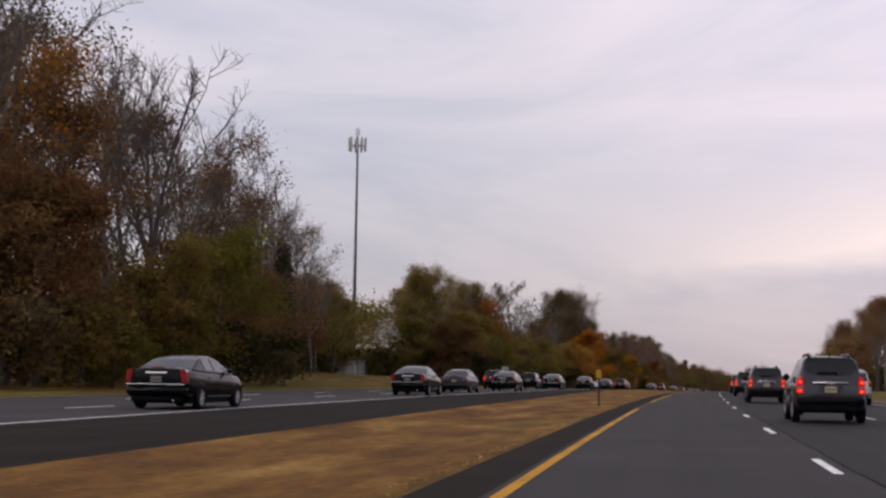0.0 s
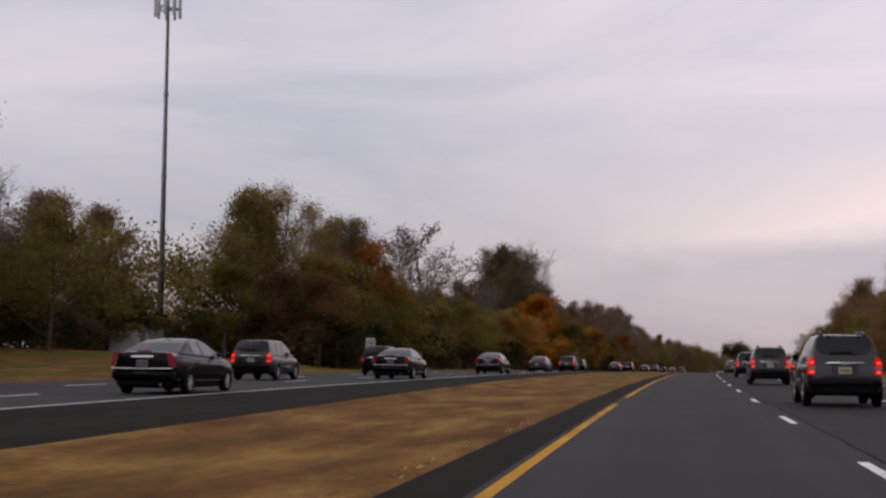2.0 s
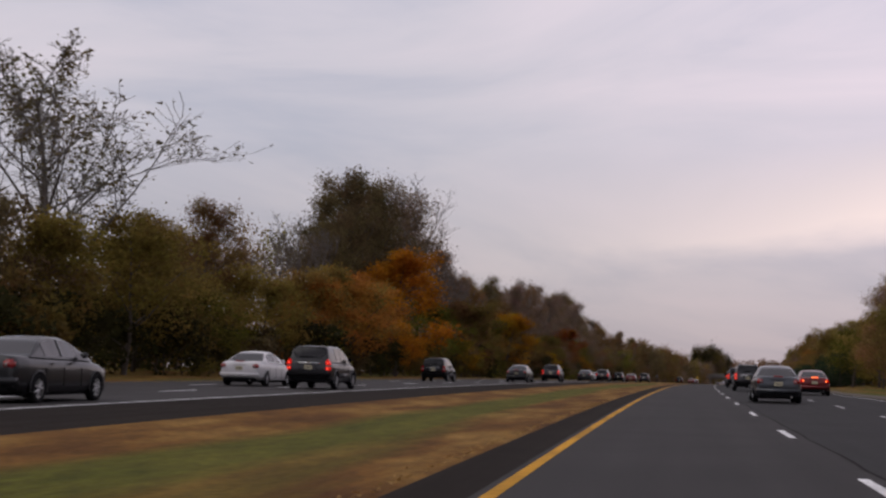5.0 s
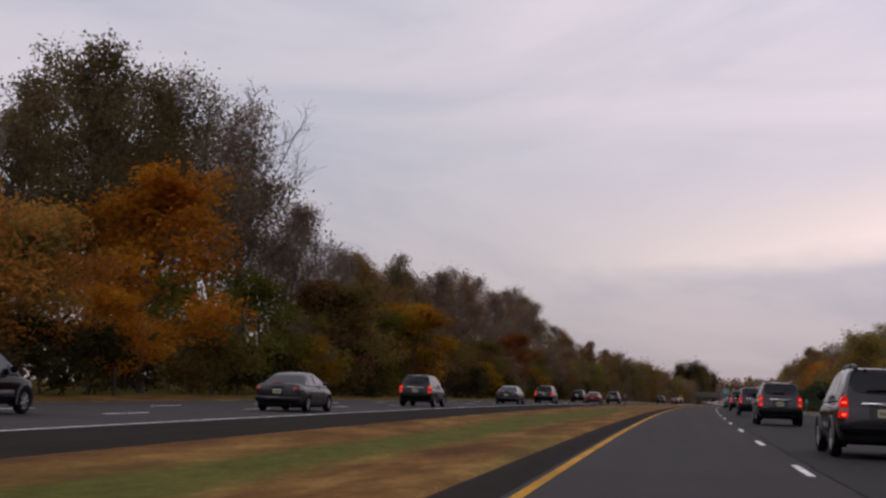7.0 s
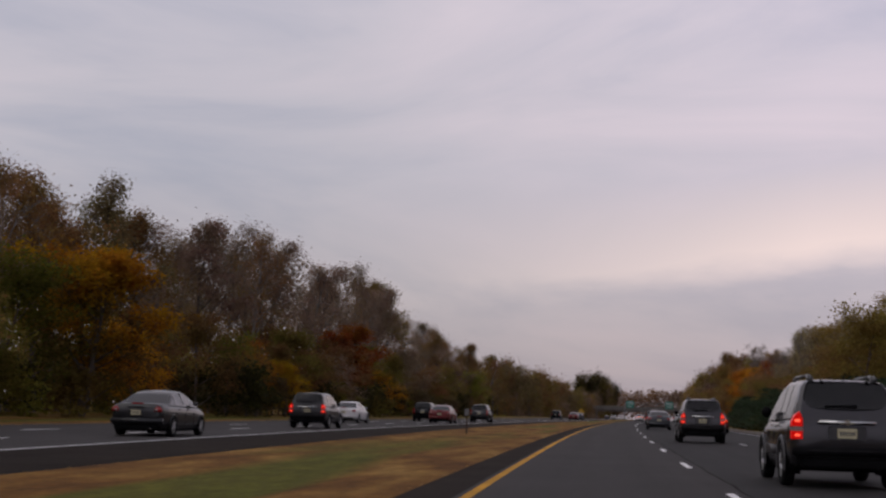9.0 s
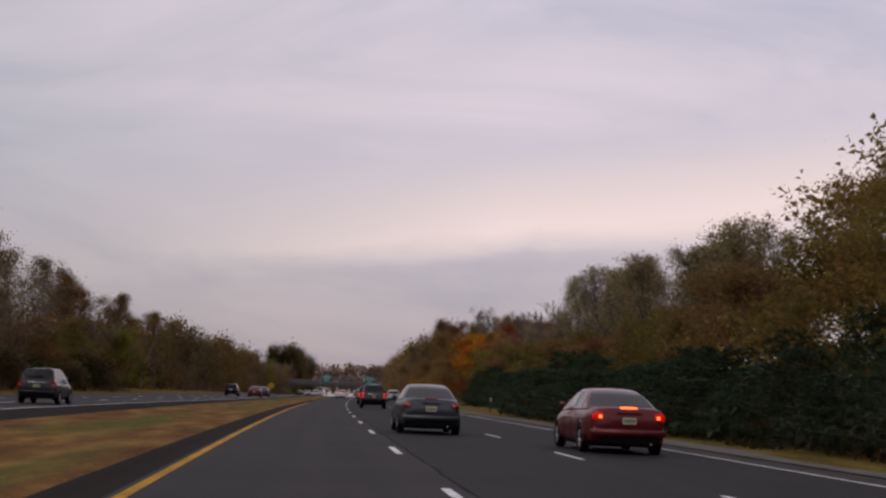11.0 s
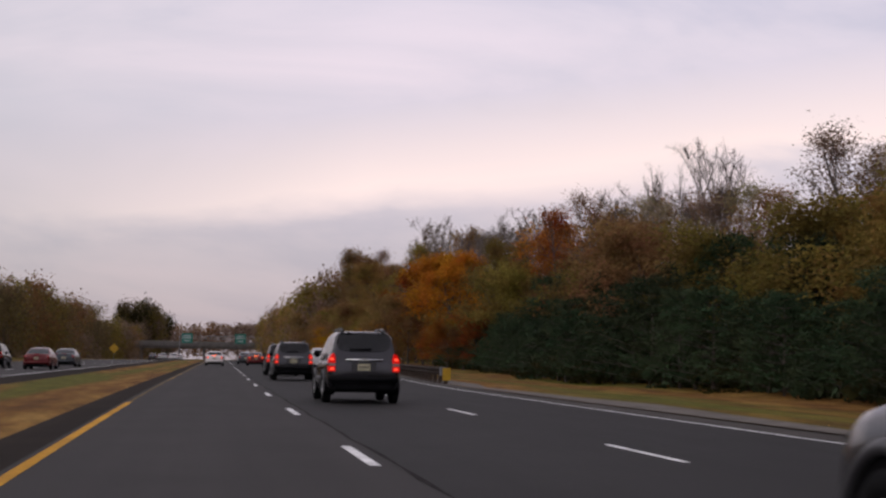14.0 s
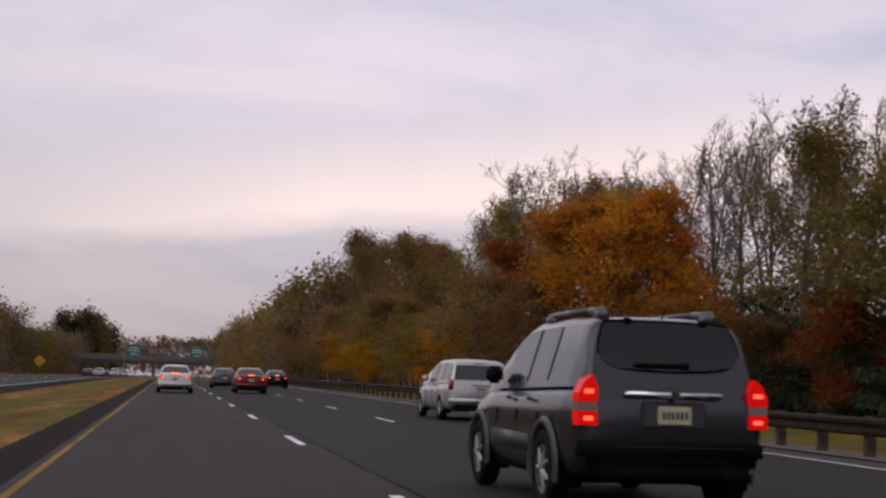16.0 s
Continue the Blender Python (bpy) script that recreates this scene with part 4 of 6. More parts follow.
# ---------------- deep and distant woods, as stuff ----------------
def woods(name, label, seed, spots, tints, clumps=11, each=46, size=0.5):
    """Many crowns and trunks joined into one mesh; spots: (place, height, spread)."""
    g = np.random.default_rng(seed)
    tri, mats = [], []
    for place, tall, spread in spots:
        shade = int(g.integers(len(tints)))
        n = clumps * each
        f = g.random(clumps) ** 0.8
        t = g.random(clumps) * 2 * np.pi
        r = spread * np.sqrt(g.random(clumps)) * (1.05 - 0.55 * f)
        mid = np.stack([r * np.cos(t), r * np.sin(t), tall * (0.06 + 0.86 * f)], 1)
        c = np.repeat(mid, each, 0) + g.normal(0, 1, (n, 3)) * [spread * 0.26, spread * 0.26, tall * 0.075]
        c[:, 2] = np.clip(c[:, 2], 0.05, None)
        k = g.normal(0, 1, (n, 3, 3))
        k -= k.mean(1, keepdims=True)
        k /= np.linalg.norm(k, axis=2, keepdims=True) + 1e-6
        tri.append(c[:, None] + k * size * g.uniform(0.5, 1.4, (n, 1, 1)) + np.array(place))
        mats.append(np.full(n, shade))
        w = 0.16
        a, b = np.array([0, 0, -0.2]), np.array([g.normal(0, 0.4), g.normal(0, 0.4), tall * 0.8])
        for u, v in (((w, 0, 0), (-w / 2, w, 0)), ((-w / 2, w, 0), (-w / 2, -w, 0)), ((-w / 2, -w, 0), (w, 0, 0))):
            tri.append((np.array([a + u, a + v, b]) + np.array(place))[None])
            mats.append(np.array([len(tints)]))
    v = np.concatenate(tri).reshape(-1, 3).astype(np.float32)
    n = len(v) // 3
    me = bpy.data.meshes.new(name)
    me.vertices.add(3 * n)
    me.vertices.foreach_set("co", v.ravel())
    me.loops.add(3 * n)
    me.loops.foreach_set("vertex_index", np.arange(3 * n, dtype=np.int32))
    me.polygons.add(n)
    me.polygons.foreach_set("loop_start", np.arange(0, 3 * n, 3, dtype=np.int32))
    for tint in tints:
        me.materials.append(LEAF[tint])
    me.materials.append(BARK)
    me.polygons.foreach_set("material_index", np.concatenate(mats).astype(np.int32))
    me.update()
    me.validate()
    return tagged(new(name, me), label, "woods", kind="stuff")


def spots(seed, y0, y1, step, off0, off1, lo, hi, spread, top=None):
    rnd = random.Random(seed)
    out, y = [], y0
    while y < y1:
        o = rnd.uniform(off0, off1)
        tall = curve(top, y) * rnd.uniform(lo, hi) if top else rnd.uniform(lo, hi)
        out.append((tuple(at(y, o, ground_up(y, o) - 0.1)), tall, spread * rnd.uniform(0.8, 1.2)))
        y += step * rnd.uniform(0.6, 1.4)
    return out


AUTUMN = ("greybrown", "brown", "olive", "greybrown", "olive")
woods("deep_woods", "brown and olive wood behind the far carriageway", 41, spots(1, 40, 125, 5, -62, -47, 0.3, 0.45, 4.0, TOP_LEFT) + spots(21, 125, 640, 5, -62, -47, 0.6, 0.84, 4.0, TOP_LEFT), AUTUMN, 13, 150, 0.21)
# undergrowth tinted mostly dark, painting in the shade inside the wood
woods("undergrowth", "undergrowth in the wood, its shade put into dark leaf colours", 42, spots(2, 40, 104, 2.6, -46, -36, 2.5, 5.5, 2.6) + spots(51, 104, 186, 1.1, -66, -51, 3.5, 7.0, 2.8) + spots(53, 176, 206, 1.4, -48, -37, 3.0, 6.5, 2.8) + spots(52, 176, 640, 2.6, -46, -36, 2.5, 5.5, 2.6) + spots(9, 20, 640, 3.5, -58, -47, 4, 7, 3.2) + spots(3, 190, 434, 2.8, 24, 40, 2.5, 5.5, 2.6) + spots(13, 434, 503, 2.4, 23, 40, 1.8, 3.4, 2.6) + spots(23, 503, 556, 2.8, 24, 40, 2.5, 5.5, 2.6) + spots(25, 554, 602, 1.5, 24, 42, 2.6, 4.2, 2.8) + spots(26, 600, 720, 2.8, 24, 40, 2.5, 5.5, 2.6), ("dark", "brown", "dark", "olive"), 6, 56, 0.25)
woods("deep_woods", "olive and brown wood behind the near verge", 43, spots(4, 190, 436, 5, 36, 50, 0.5, 0.72, 4.0, TOP_RIGHT) + spots(14, 506, 552, 5, 36, 50, 0.5, 0.72, 4.0, TOP_RIGHT) + spots(27, 552, 606, 2.6, 36, 52, 0.30, 0.40, 4.0, TOP_RIGHT) + spots(24, 604, 720, 5, 36, 50, 0.5, 0.72, 4.0, TOP_RIGHT), AUTUMN, 13, 110, 0.26)
woods("far_woods", "distant autumn wood along the far carriageway", 44, spots(5, 620, 1010, 4.2, -42, -31, 10, 14.5, 4.2) + spots(6, 620, 1010, 6, -60, -44, 11, 15.5, 4.5), ("brown", "greybrown", "olive", "greybrown", "umber", "umber", "brown"), 12, 150, 0.26)
woods("far_woods", "distant autumn wood along the near verge", 45, spots(7, 690, 1010, 4.2, 16.5, 24, 12, 17.5, 4.0) + spots(8, 700, 1010, 6, 26, 40, 16, 20.5, 4.5), ("ochre", "tawny", "olive", "greybrown"), 12, 110, 0.32)
woods("horizon_woods", "hazy brown wood on the horizon", 46, [(tuple(at(1345 + 60 * k, o, -0.3)), 25 + 2 * math.sin(o * 0.05 + k), 9.0) for k in range(3) for o in range(-330, 331, 9)] + [(tuple(at(1015 + 12 * k, s * (40 + 9 * k), 0)), 15, 6.0) for k in range(26) for s in (-1, 1)], ("greybrown", "brown", "greybrown"), 9, 40, 1.0)
woods("wooded_knoll", "dark wooded knoll beside the far carriageway", 47, [(tuple(at(1130 + rnd.uniform(-30, 30), -38 + 9 * math.sin(k * 2.4) + rnd.uniform(-3, 3), 0)), 29 - 6 * abs(math.sin(k * 2.4)) + rnd.uniform(-1, 1), 5.5) for k in range(26)], ("dark", "umber", "olive", "greybrown"), 13, 110, 0.5)


# never in view: added to close the surroundings and give the cars reflections
woods("roadside_woods", "unseen brown and olive wood added behind the start of the road", 49, spots(33, -160, 192, 7, 30, 44, 10, 16, 4.0) + spots(34, -160, 46, 7, -46, -36, 12, 20, 4.0), AUTUMN, 8, 24, 0.6)
# low dark filling below the boughs, added to deepen the shade there
woods("pine_undergrowth", "brush added under the pines, coloured dark in place of shade", 48, [((*at(y, curve(PINE_EDGE, y) + d, -0.05),), 1.1 + 0.25 * math.sin(y), 1.3) for y in range(352, 578, 2) for d in (1.6, 3.4)], ("dark", "needle", "dark"), 5, 30, 0.16)


def turf_blades():
    """Loose dry blades and fallen leaves on the median and the near verge."""
    g = np.random.default_rng(8)
    n = 22000
    y = g.uniform(-5, 640, n)
    side = g.random(n)
    left = np.array([left_edge(v) for v in y])
    o = np.where(side < 0.4, -2.70 - np.abs(g.normal(0, 0.10, n)), left + 0.02 + np.abs(g.normal(0, 0.12, n)))
    near = side >= 0.8
    o[near] = 11.0 + np.abs(g.normal(0, 1.6, near.sum())) + np.array([outer(v) for v in y[near]])
    base = np.array([at(a, b, 0.0) for a, b in zip(y, o)])
    rise = np.array([0.5 * left_rise(a) if b < 0 else 0.0 for a, b in zip(y, o)])
    base[:, 2] += rise + 0.0
    t = g.uniform(0, 2 * np.pi, n)
    h, w = g.uniform(0.008, 0.022, n), g.uniform(0.012, 0.03, n)
    across = np.stack([np.cos(t), np.sin(t), 0 * t], 1) * w[:, None]
    tip = np.stack([g.normal(0, 0.04, n), g.normal(0, 0.04, n), h], 1)
    v = np.stack([base - across, base + across, base + tip], 1).reshape(-1, 3).astype(np.float32)
    me = bpy.data.meshes.new("grass_blades")
    me.vertices.add(3 * n)
    me.vertices.foreach_set("co", v.ravel())
    me.loops.add(3 * n)
    me.loops.foreach_set("vertex_index", np.arange(3 * n, dtype=np.int32))
    me.polygons.add(n)
    me.polygons.foreach_set("loop_start", np.arange(0, 3 * n, 3, dtype=np.int32))
    me.materials.append(material("dry_grass_blades", (0.34, 0.205, 0.07), 0.9, spread=0.25, scale=0.2, island=0.4, spec=0.15))
    me.update()
    me.validate()
    tagged(new("grass_blades", me), "dry straw-coloured grass blades along the pavement edges", "grass", kind="stuff")


turf_blades()


# ---------------- cars ----------------
def paint(name, base, metal=0.35, rough=0.32, coat=0.35, spec=0.4):
    return material(name, base, rough, metal, spread=0.06, scale=2.0, fine=9.0, coat=coat, spec=spec)


CAR_PAINT = {
    "black": paint("black_car_paint", (0.0035, 0.0033, 0.004), 0.0, 0.12, 0.05, 0.14),
    "charcoal": paint("charcoal_car_paint", (0.050, 0.048, 0.054), 0.65, 0.26),
    "graphite": paint("graphite_car_paint", (0.020, 0.020, 0.023), 0.3, 0.3),
    "grey": paint("grey_car_paint", (0.065, 0.070, 0.080), 0.55),
    "white": paint("white_car_paint", (0.70, 0.68, 0.69), 0.0),
    "silver": paint("silver_car_paint", (0.46, 0.46, 0.47), 0.5),
    "red": paint("dark_red_car_paint", (0.14, 0.012, 0.014), 0.3),
}
GLASS = material("tinted_car_glass", (0.018, 0.018, 0.021), 0.14, 0.0, spread=0.05, spec=0.75)
PLASTIC = material("black_plastic", (0.007, 0.007, 0.008), 0.7, spec=0.04, spread=0.15, scale=4)
RUBBER = material("tyre_rubber", (0.012, 0.012, 0.013), 0.9, spread=0.2, scale=6, spec=0.1)
ALLOY = material("alloy_rim", (0.42, 0.42, 0.43), 0.35, 0.8, spread=0.1)
CHROME = material("chrome_trim", (0.75, 0.75, 0.76), 0.15, 1.0, spread=0.05)
LAMP_RED = material("red_lamp_glass", (0.30, 0.010, 0.010), 0.2, spread=0.15, scale=14, coat=0.5)
LAMP_LIT = material("lit_brake_lamp", (0.28, 0.003, 0.002), 0.3, spread=0.2, scale=14, spec=0.15, emit=((1.0, 0.006, 0.004), 0.42))
LAMP_HOT = material("lit_brake_bulb", (0.8, 0.25, 0.08), 0.25, spread=0.1, scale=20, emit=((1.0, 0.16, 0.035), 3.0))
LAMP_BULB = material("lit_red_bulb", (0.6, 0.05, 0.03), 0.25, spread=0.1, scale=20, emit=((1.0, 0.10, 0.05), 1.8))
LAMP_CLEAR = material("clear_lamp_glass", (0.26, 0.20, 0.19), 0.15, spread=0.15, scale=12, coat=0.5)
RAIL = material("grey_roof_rail_plastic", (0.075, 0.075, 0.08), 0.4, spread=0.12, scale=6)
FLARE = material("grey_cladding_plastic", (0.050, 0.049, 0.054), 0.42, spread=0.12, scale=5)
PLATE_PALE = material("pale_plate", (0.55, 0.50, 0.33), 0.5, spread=0.12, scale=8)
PLATE_GREY = material("grey_plate", (0.20, 0.19, 0.17), 0.6, spread=0.15, scale=8)
PLATE_INK = material("plate_ink", (0.06, 0.06, 0.08), 0.6, spread=0.1)


def shell(name, paint_mat, parent, spec):
    """Lower body: rings from tail to nose."""
    L, W = spec["long"], spec["wide"]
    ys = sorted({*(a for a, _ in spec["deck"]), *(a for a, _ in spec["sill"]), *(a for a, _ in spec["plan"]), *(k / 24 - 0.5 for k in range(25))})
    bm = bmesh.new()
    rings = []
    for s in ys:
        w, top, low = W / 2 * curve(spec["plan"], s), curve(spec["deck"], s), curve(spec["sill"], s)
        h = top - low
        half = [(0.0, low), (0.55 * w, low), (0.86 * w, low + 0.01), (0.965 * w, low + 0.09 * h), (w, low + 0.28 * h), (w * 1.004, low + 0.52 * h), (0.992 * w, low + 0.70 * h), (0.965 * w, low + 0.86 * h), (0.915 * w, low + 0.95 * h), (0.80 * w, top - 0.002), (0.5 * w, top + 0.016), (0.0, top + 0.024)]
        ring = [bm.verts.new((x, s * L, z)) for x, z in half] + [bm.verts.new((-x, s * L, z)) for x, z in reversed(half[1:-1])]
        rings.append(ring)
    n = len(rings[0])
    for a, b in zip(rings, rings[1:]):
        for k in range(n):
            bm.faces.new((a[k], a[(k + 1) % n], b[(k + 1) % n], b[k]))
    bm.faces.new(rings[0])
    bm.faces.new(list(reversed(rings[-1])))
    bmesh.ops.recalc_face_normals(bm, faces=bm.faces)
    return part(name, bm, paint_mat, parent, smooth=True)


def cabin(paint_mat, parent, spec):
    """Roof, pillars and panes, cut from one grid of rings."""
    L, W = spec["long"], spec["wide"]
    marks = spec["glass"]  # rear pane, side panes and windscreen as spans along the car
    ys = sorted({*(a for a, _ in spec["roof"]), *(e for span in marks["side"] for e in span), *(e for e in (*marks["rear"], *marks["front"]) if e < 1), *(spec["roof"][0][0] + (spec["roof"][-1][0] - spec["roof"][0][0]) * k / 22 for k in range(23))})
    grid = []
    for s in ys:
        z = curve(spec["roof"], s)
        base = curve(spec["deck"], s) - 0.02
        h = max(z - base, 0.004)
        wb = W / 2 * curve(spec["plan"], s) * 0.925
        wt = W / 2 * spec["narrow"]
        f = min(h / (spec["high"] - 1.0), 1.0)
        wu = wb + (wt - wb) * f
        half = [(wb, base), (wb + (wu - wb) * 0.10, base + 0.10 * h), (wb + (wu - wb) * 0.50, base + 0.50 * h), (wb + (wu - wb) * 0.86, base + 0.86 * h), (wu * 0.93, base + 0.965 * h), (wu * 0.80, base + 0.995 * h), (wu * 0.4, base + h + 0.012 * f), (0.0, base + h + 0.016 * f)]
        grid.append([Vector((x, s * L, zz)) for x, zz in half] + [Vector((-x, s * L, zz)) for x, zz in reversed(half[:-1])])
    inside = lambda s, span: span[0] - 1e-6 <= s <= span[1] + 1e-6
    groups = {}
    n = len(grid[0])
    for i in range(len(grid) - 1):
        mid = (ys[i] + ys[i + 1]) / 2
        for j in range(n - 1):
            row = min(j, n - 2 - j)
            kind = "roof"
            if row in (1, 2):
                for k, span in enumerate(marks["side"]):
                    if inside(mid, span):
                        kind = ("side", k, j < n // 2)
                if kind == "roof" and marks["side"][0][0] - 0.012 < mid < marks["side"][-1][1]:
                    kind = ("pillar", j < n // 2, sum(mid > span[0] for span in marks["side"]))
            if row >= 4:
                if inside(mid, marks["rear"]):
                    kind = "rear"
                if inside(mid, marks["front"]):
                    kind = "front"
            if row == 3 and (inside(mid, marks["rear"]) or inside(mid, marks["front"])) and spec.get("wrap"):
                kind = "rear" if inside(mid, marks["rear"]) else "front"
            groups.setdefault(kind, []).append((i, j))
    for kind, cells in groups.items():
        bm, seen = bmesh.new(), {}
        for i, j in cells:
            corner = []
            for a, b in ((i, j), (i, j + 1), (i + 1, j + 1), (i + 1, j)):
                if (a, b) not in seen:
                    seen[a, b] = bm.verts.new(grid[a][b])
                corner.append(seen[a, b])
            bm.faces.new(corner)
        bmesh.ops.recalc_face_normals(bm, faces=bm.faces)
        if kind[0] == "pillar":
            part("door_pillar", bm, PLASTIC, parent)
        elif kind == "roof":
            part("roof", bm, paint_mat, parent, smooth=True)
        else:
            part("rear_window" if kind == "rear" else "windscreen" if kind == "front" else "side_window", bm, GLASS, parent, smooth=True)


def wheel(parent, x, y, r, wide=0.21):
    side = 1 if x > 0 else -1
    bm = bmesh.new()
    prof = [(0.62 * r, -wide / 2), (0.90 * r, -wide / 2), (0.985 * r, -wide * 0.4), (r, -wide * 0.2), (r, wide * 0.2), (0.985 * r, wide * 0.4), (0.90 * r, wide / 2), (0.64 * r, wide / 2 - 0.01), (0.62 * r, wide / 4)]
    rings = [[bm.verts.new((side * d, q * math.cos(2 * math.pi * k / 28), q * math.sin(2 * math.pi * k / 28))) for q, d in prof] for k in range(28)]
    for a, b in zip(rings, rings[1:] + rings[:1]):
        for k in range(len(prof) - 1):
            bm.faces.new((a[k], a[k + 1], b[k + 1], b[k]))
    bmesh.ops.recalc_face_normals(bm, faces=bm.faces)
    w = new("wheel")
    w.parent = parent
    w.location = (x - side * wide * 0.42, y, r)
    part("tyre", bm, RUBBER, w, smooth=True)
    bm = bmesh.new()
    for k in range(7):
        t = 2 * math.pi * k / 7
        rod(bm, (side * wide * 0.40, 0.10 * r * math.cos(t), 0.10 * r * math.sin(t)), (side * wide * 0.34, 0.62 * r * math.cos(t), 0.62 * r * math.sin(t)), 0.030, 0.022, 6)
    rod(bm, (side * wide * 0.25, 0, 0), (side * wide * 0.46, 0, 0), 0.07, 0.055, 14)
    ringv = []
    for k in range(28):
        t = 2 * math.pi * k / 28
        ringv.append([bm.verts.new((side * d, q * math.cos(t), q * math.sin(t))) for q, d in ((0.645 * r, wide * 0.42), (0.575 * r, wide * 0.40), (0.56 * r, wide * 0.05))])
    for a, b in zip(ringv, ringv[1:] + ringv[:1]):
        for k in range(2):
            bm.faces.new((a[k], a[k + 1], b[k + 1], b[k]))
    part("rim", bm, ALLOY, w, smooth=False)
    bm = bmesh.new()
    rod(bm, (side * -wide * 0.1, 0, 0), (side * wide * 0.06, 0, 0), 0.60 * r, 0.60 * r, 24)
    part("brake_disc", bm, PLASTIC, w)


def arch(parent, x, y, r, mat, flare=1.0):
    """The lip of a wheel arch round a dark well."""
    side = 1 if x > 0 else -1
    bm = bmesh.new()
    rod(bm, (x - side * 0.25, y, r * 0.98), (x + side * 0.008, y, r * 0.98), r * 1.17, r * 1.17, 32)
    for v in bm.verts:
        v.co.z = max(v.co.z, 0.2)
    part("wheel_well", bm, PLASTIC, parent)
    bm = bmesh.new()
    rows = []
    for k in range(25):
        t = math.pi * (-0.06 + 1.12 * k / 24)
        rows.append([bm.verts.new((x + side * d, y + q * math.cos(t), r * 0.98 + q * math.sin(t))) for q, d in ((r * 1.15, -0.02), (r * 1.155, 0.018 * flare), (r * (1.16 + 0.06 * flare), 0.022 * flare), (r * (1.16 + 0.11 * flare), 0.006))])
    for a, b in zip(rows, rows[1:]):
        for k in range(3):
            bm.faces.new((a[k], a[k + 1], b[k + 1], b[k]))
    bmesh.ops.recalc_face_normals(bm, faces=bm.faces)
    part("wheel_arch", bm, mat, parent, smooth=True)


SEDAN = dict(long=4.75, wide=1.80, high=1.45, narrow=0.66,
             deck=[(-0.5, 0.74), (-0.494, 0.93), (-0.482, 1.00), (-0.44, 1.02), (-0.30, 1.00), (0.0, 0.97), (0.2, 0.95), (0.32, 0.90), (0.43, 0.80), (0.485, 0.68), (0.5, 0.52)],
             sill=[(-0.5, 0.42), (-0.485, 0.34), (-0.44, 0.24), (-0.2, 0.20), (0.3, 0.19), (0.45, 0.22), (0.5, 0.34)],
             plan=[(-0.5, 0.80), (-0.49, 0.87), (-0.46, 0.93), (-0.38, 0.98), (-0.2, 1.0), (0.25, 1.0), (0.38, 0.97), (0.45, 0.90), (0.485, 0.80), (0.5, 0.66)],
             roof=[(-0.35, 1.0), (-0.325, 1.05), (-0.215, 1.33), (-0.165, 1.40), (-0.08, 1.45), (0.02, 1.445), (0.08, 1.40), (0.12, 1.34), (0.25, 1.02), (0.28, 0.94)],
             glass=dict(rear=(-0.33, -0.18), front=(0.10, 0.255), side=((-0.205, -0.055), (-0.035, 0.125))))
LUXURY = dict(long=4.86, wide=1.84, high=1.48, narrow=0.64,
              deck=[(-0.5, 0.78), (-0.496, 1.00), (-0.488, 1.085), (-0.46, 1.105), (-0.34, 1.085), (-0.1, 1.03), (0.1, 0.995), (0.24, 0.97), (0.34, 0.93), (0.44, 0.84), (0.485, 0.72), (0.5, 0.54)],
              sill=[(-0.5, 0.44), (-0.485, 0.36), (-0.44, 0.26), (-0.2, 0.20), (0.3, 0.19), (0.45, 0.22), (0.5, 0.34)],
              plan=[(-0.5, 0.84), (-0.49, 0.90), (-0.46, 0.95), (-0.38, 0.985), (-0.2, 1.0), (0.25, 1.0), (0.38, 0.97), (0.45, 0.90), (0.485, 0.80), (0.5, 0.66)],
              roof=[(-0.385, 1.085), (-0.36, 1.13), (-0.235, 1.36), (-0.175, 1.43), (-0.09, 1.475), (0.0, 1.475), (0.055, 1.44), (0.095, 1.38), (0.225, 1.06), (0.255, 0.97)],
              glass=dict(rear=(-0.365, -0.195), front=(0.075, 0.23), side=((-0.195, -0.06), (-0.042, 0.105))))
SUV = dict(long=4.32, wide=1.84, high=1.72, narrow=0.68,
           deck=[(-0.5, 0.74), (-0.496, 0.96), (-0.488, 1.06), (-0.47, 1.10), (-0.3, 1.09), (0.0, 1.06), (0.2, 1.05), (0.30, 1.01), (0.42, 0.92), (0.48, 0.80), (0.5, 0.62)],
           sill=[(-0.5, 0.50), (-0.485, 0.40), (-0.44, 0.30), (-0.2, 0.27), (0.3, 0.27), (0.45, 0.30), (0.5, 0.42)],
           plan=[(-0.5, 0.84), (-0.492, 0.90), (-0.465, 0.955), (-0.40, 0.985), (-0.2, 1.0), (0.25, 1.0), (0.38, 0.98), (0.45, 0.92), (0.485, 0.83), (0.5, 0.70)],
           roof=[(-0.488, 1.06), (-0.480, 1.14), (-0.462, 1.42), (-0.447, 1.60), (-0.436, 1.655), (-0.40, 1.69), (-0.2, 1.715), (0.0, 1.70), (0.06, 1.66), (0.10, 1.59), (0.25, 1.14), (0.285, 1.02)],
           glass=dict(rear=(9, 9.1), front=(0.09, 0.26), side=((-0.225, -0.075), (-0.055, 0.125))))
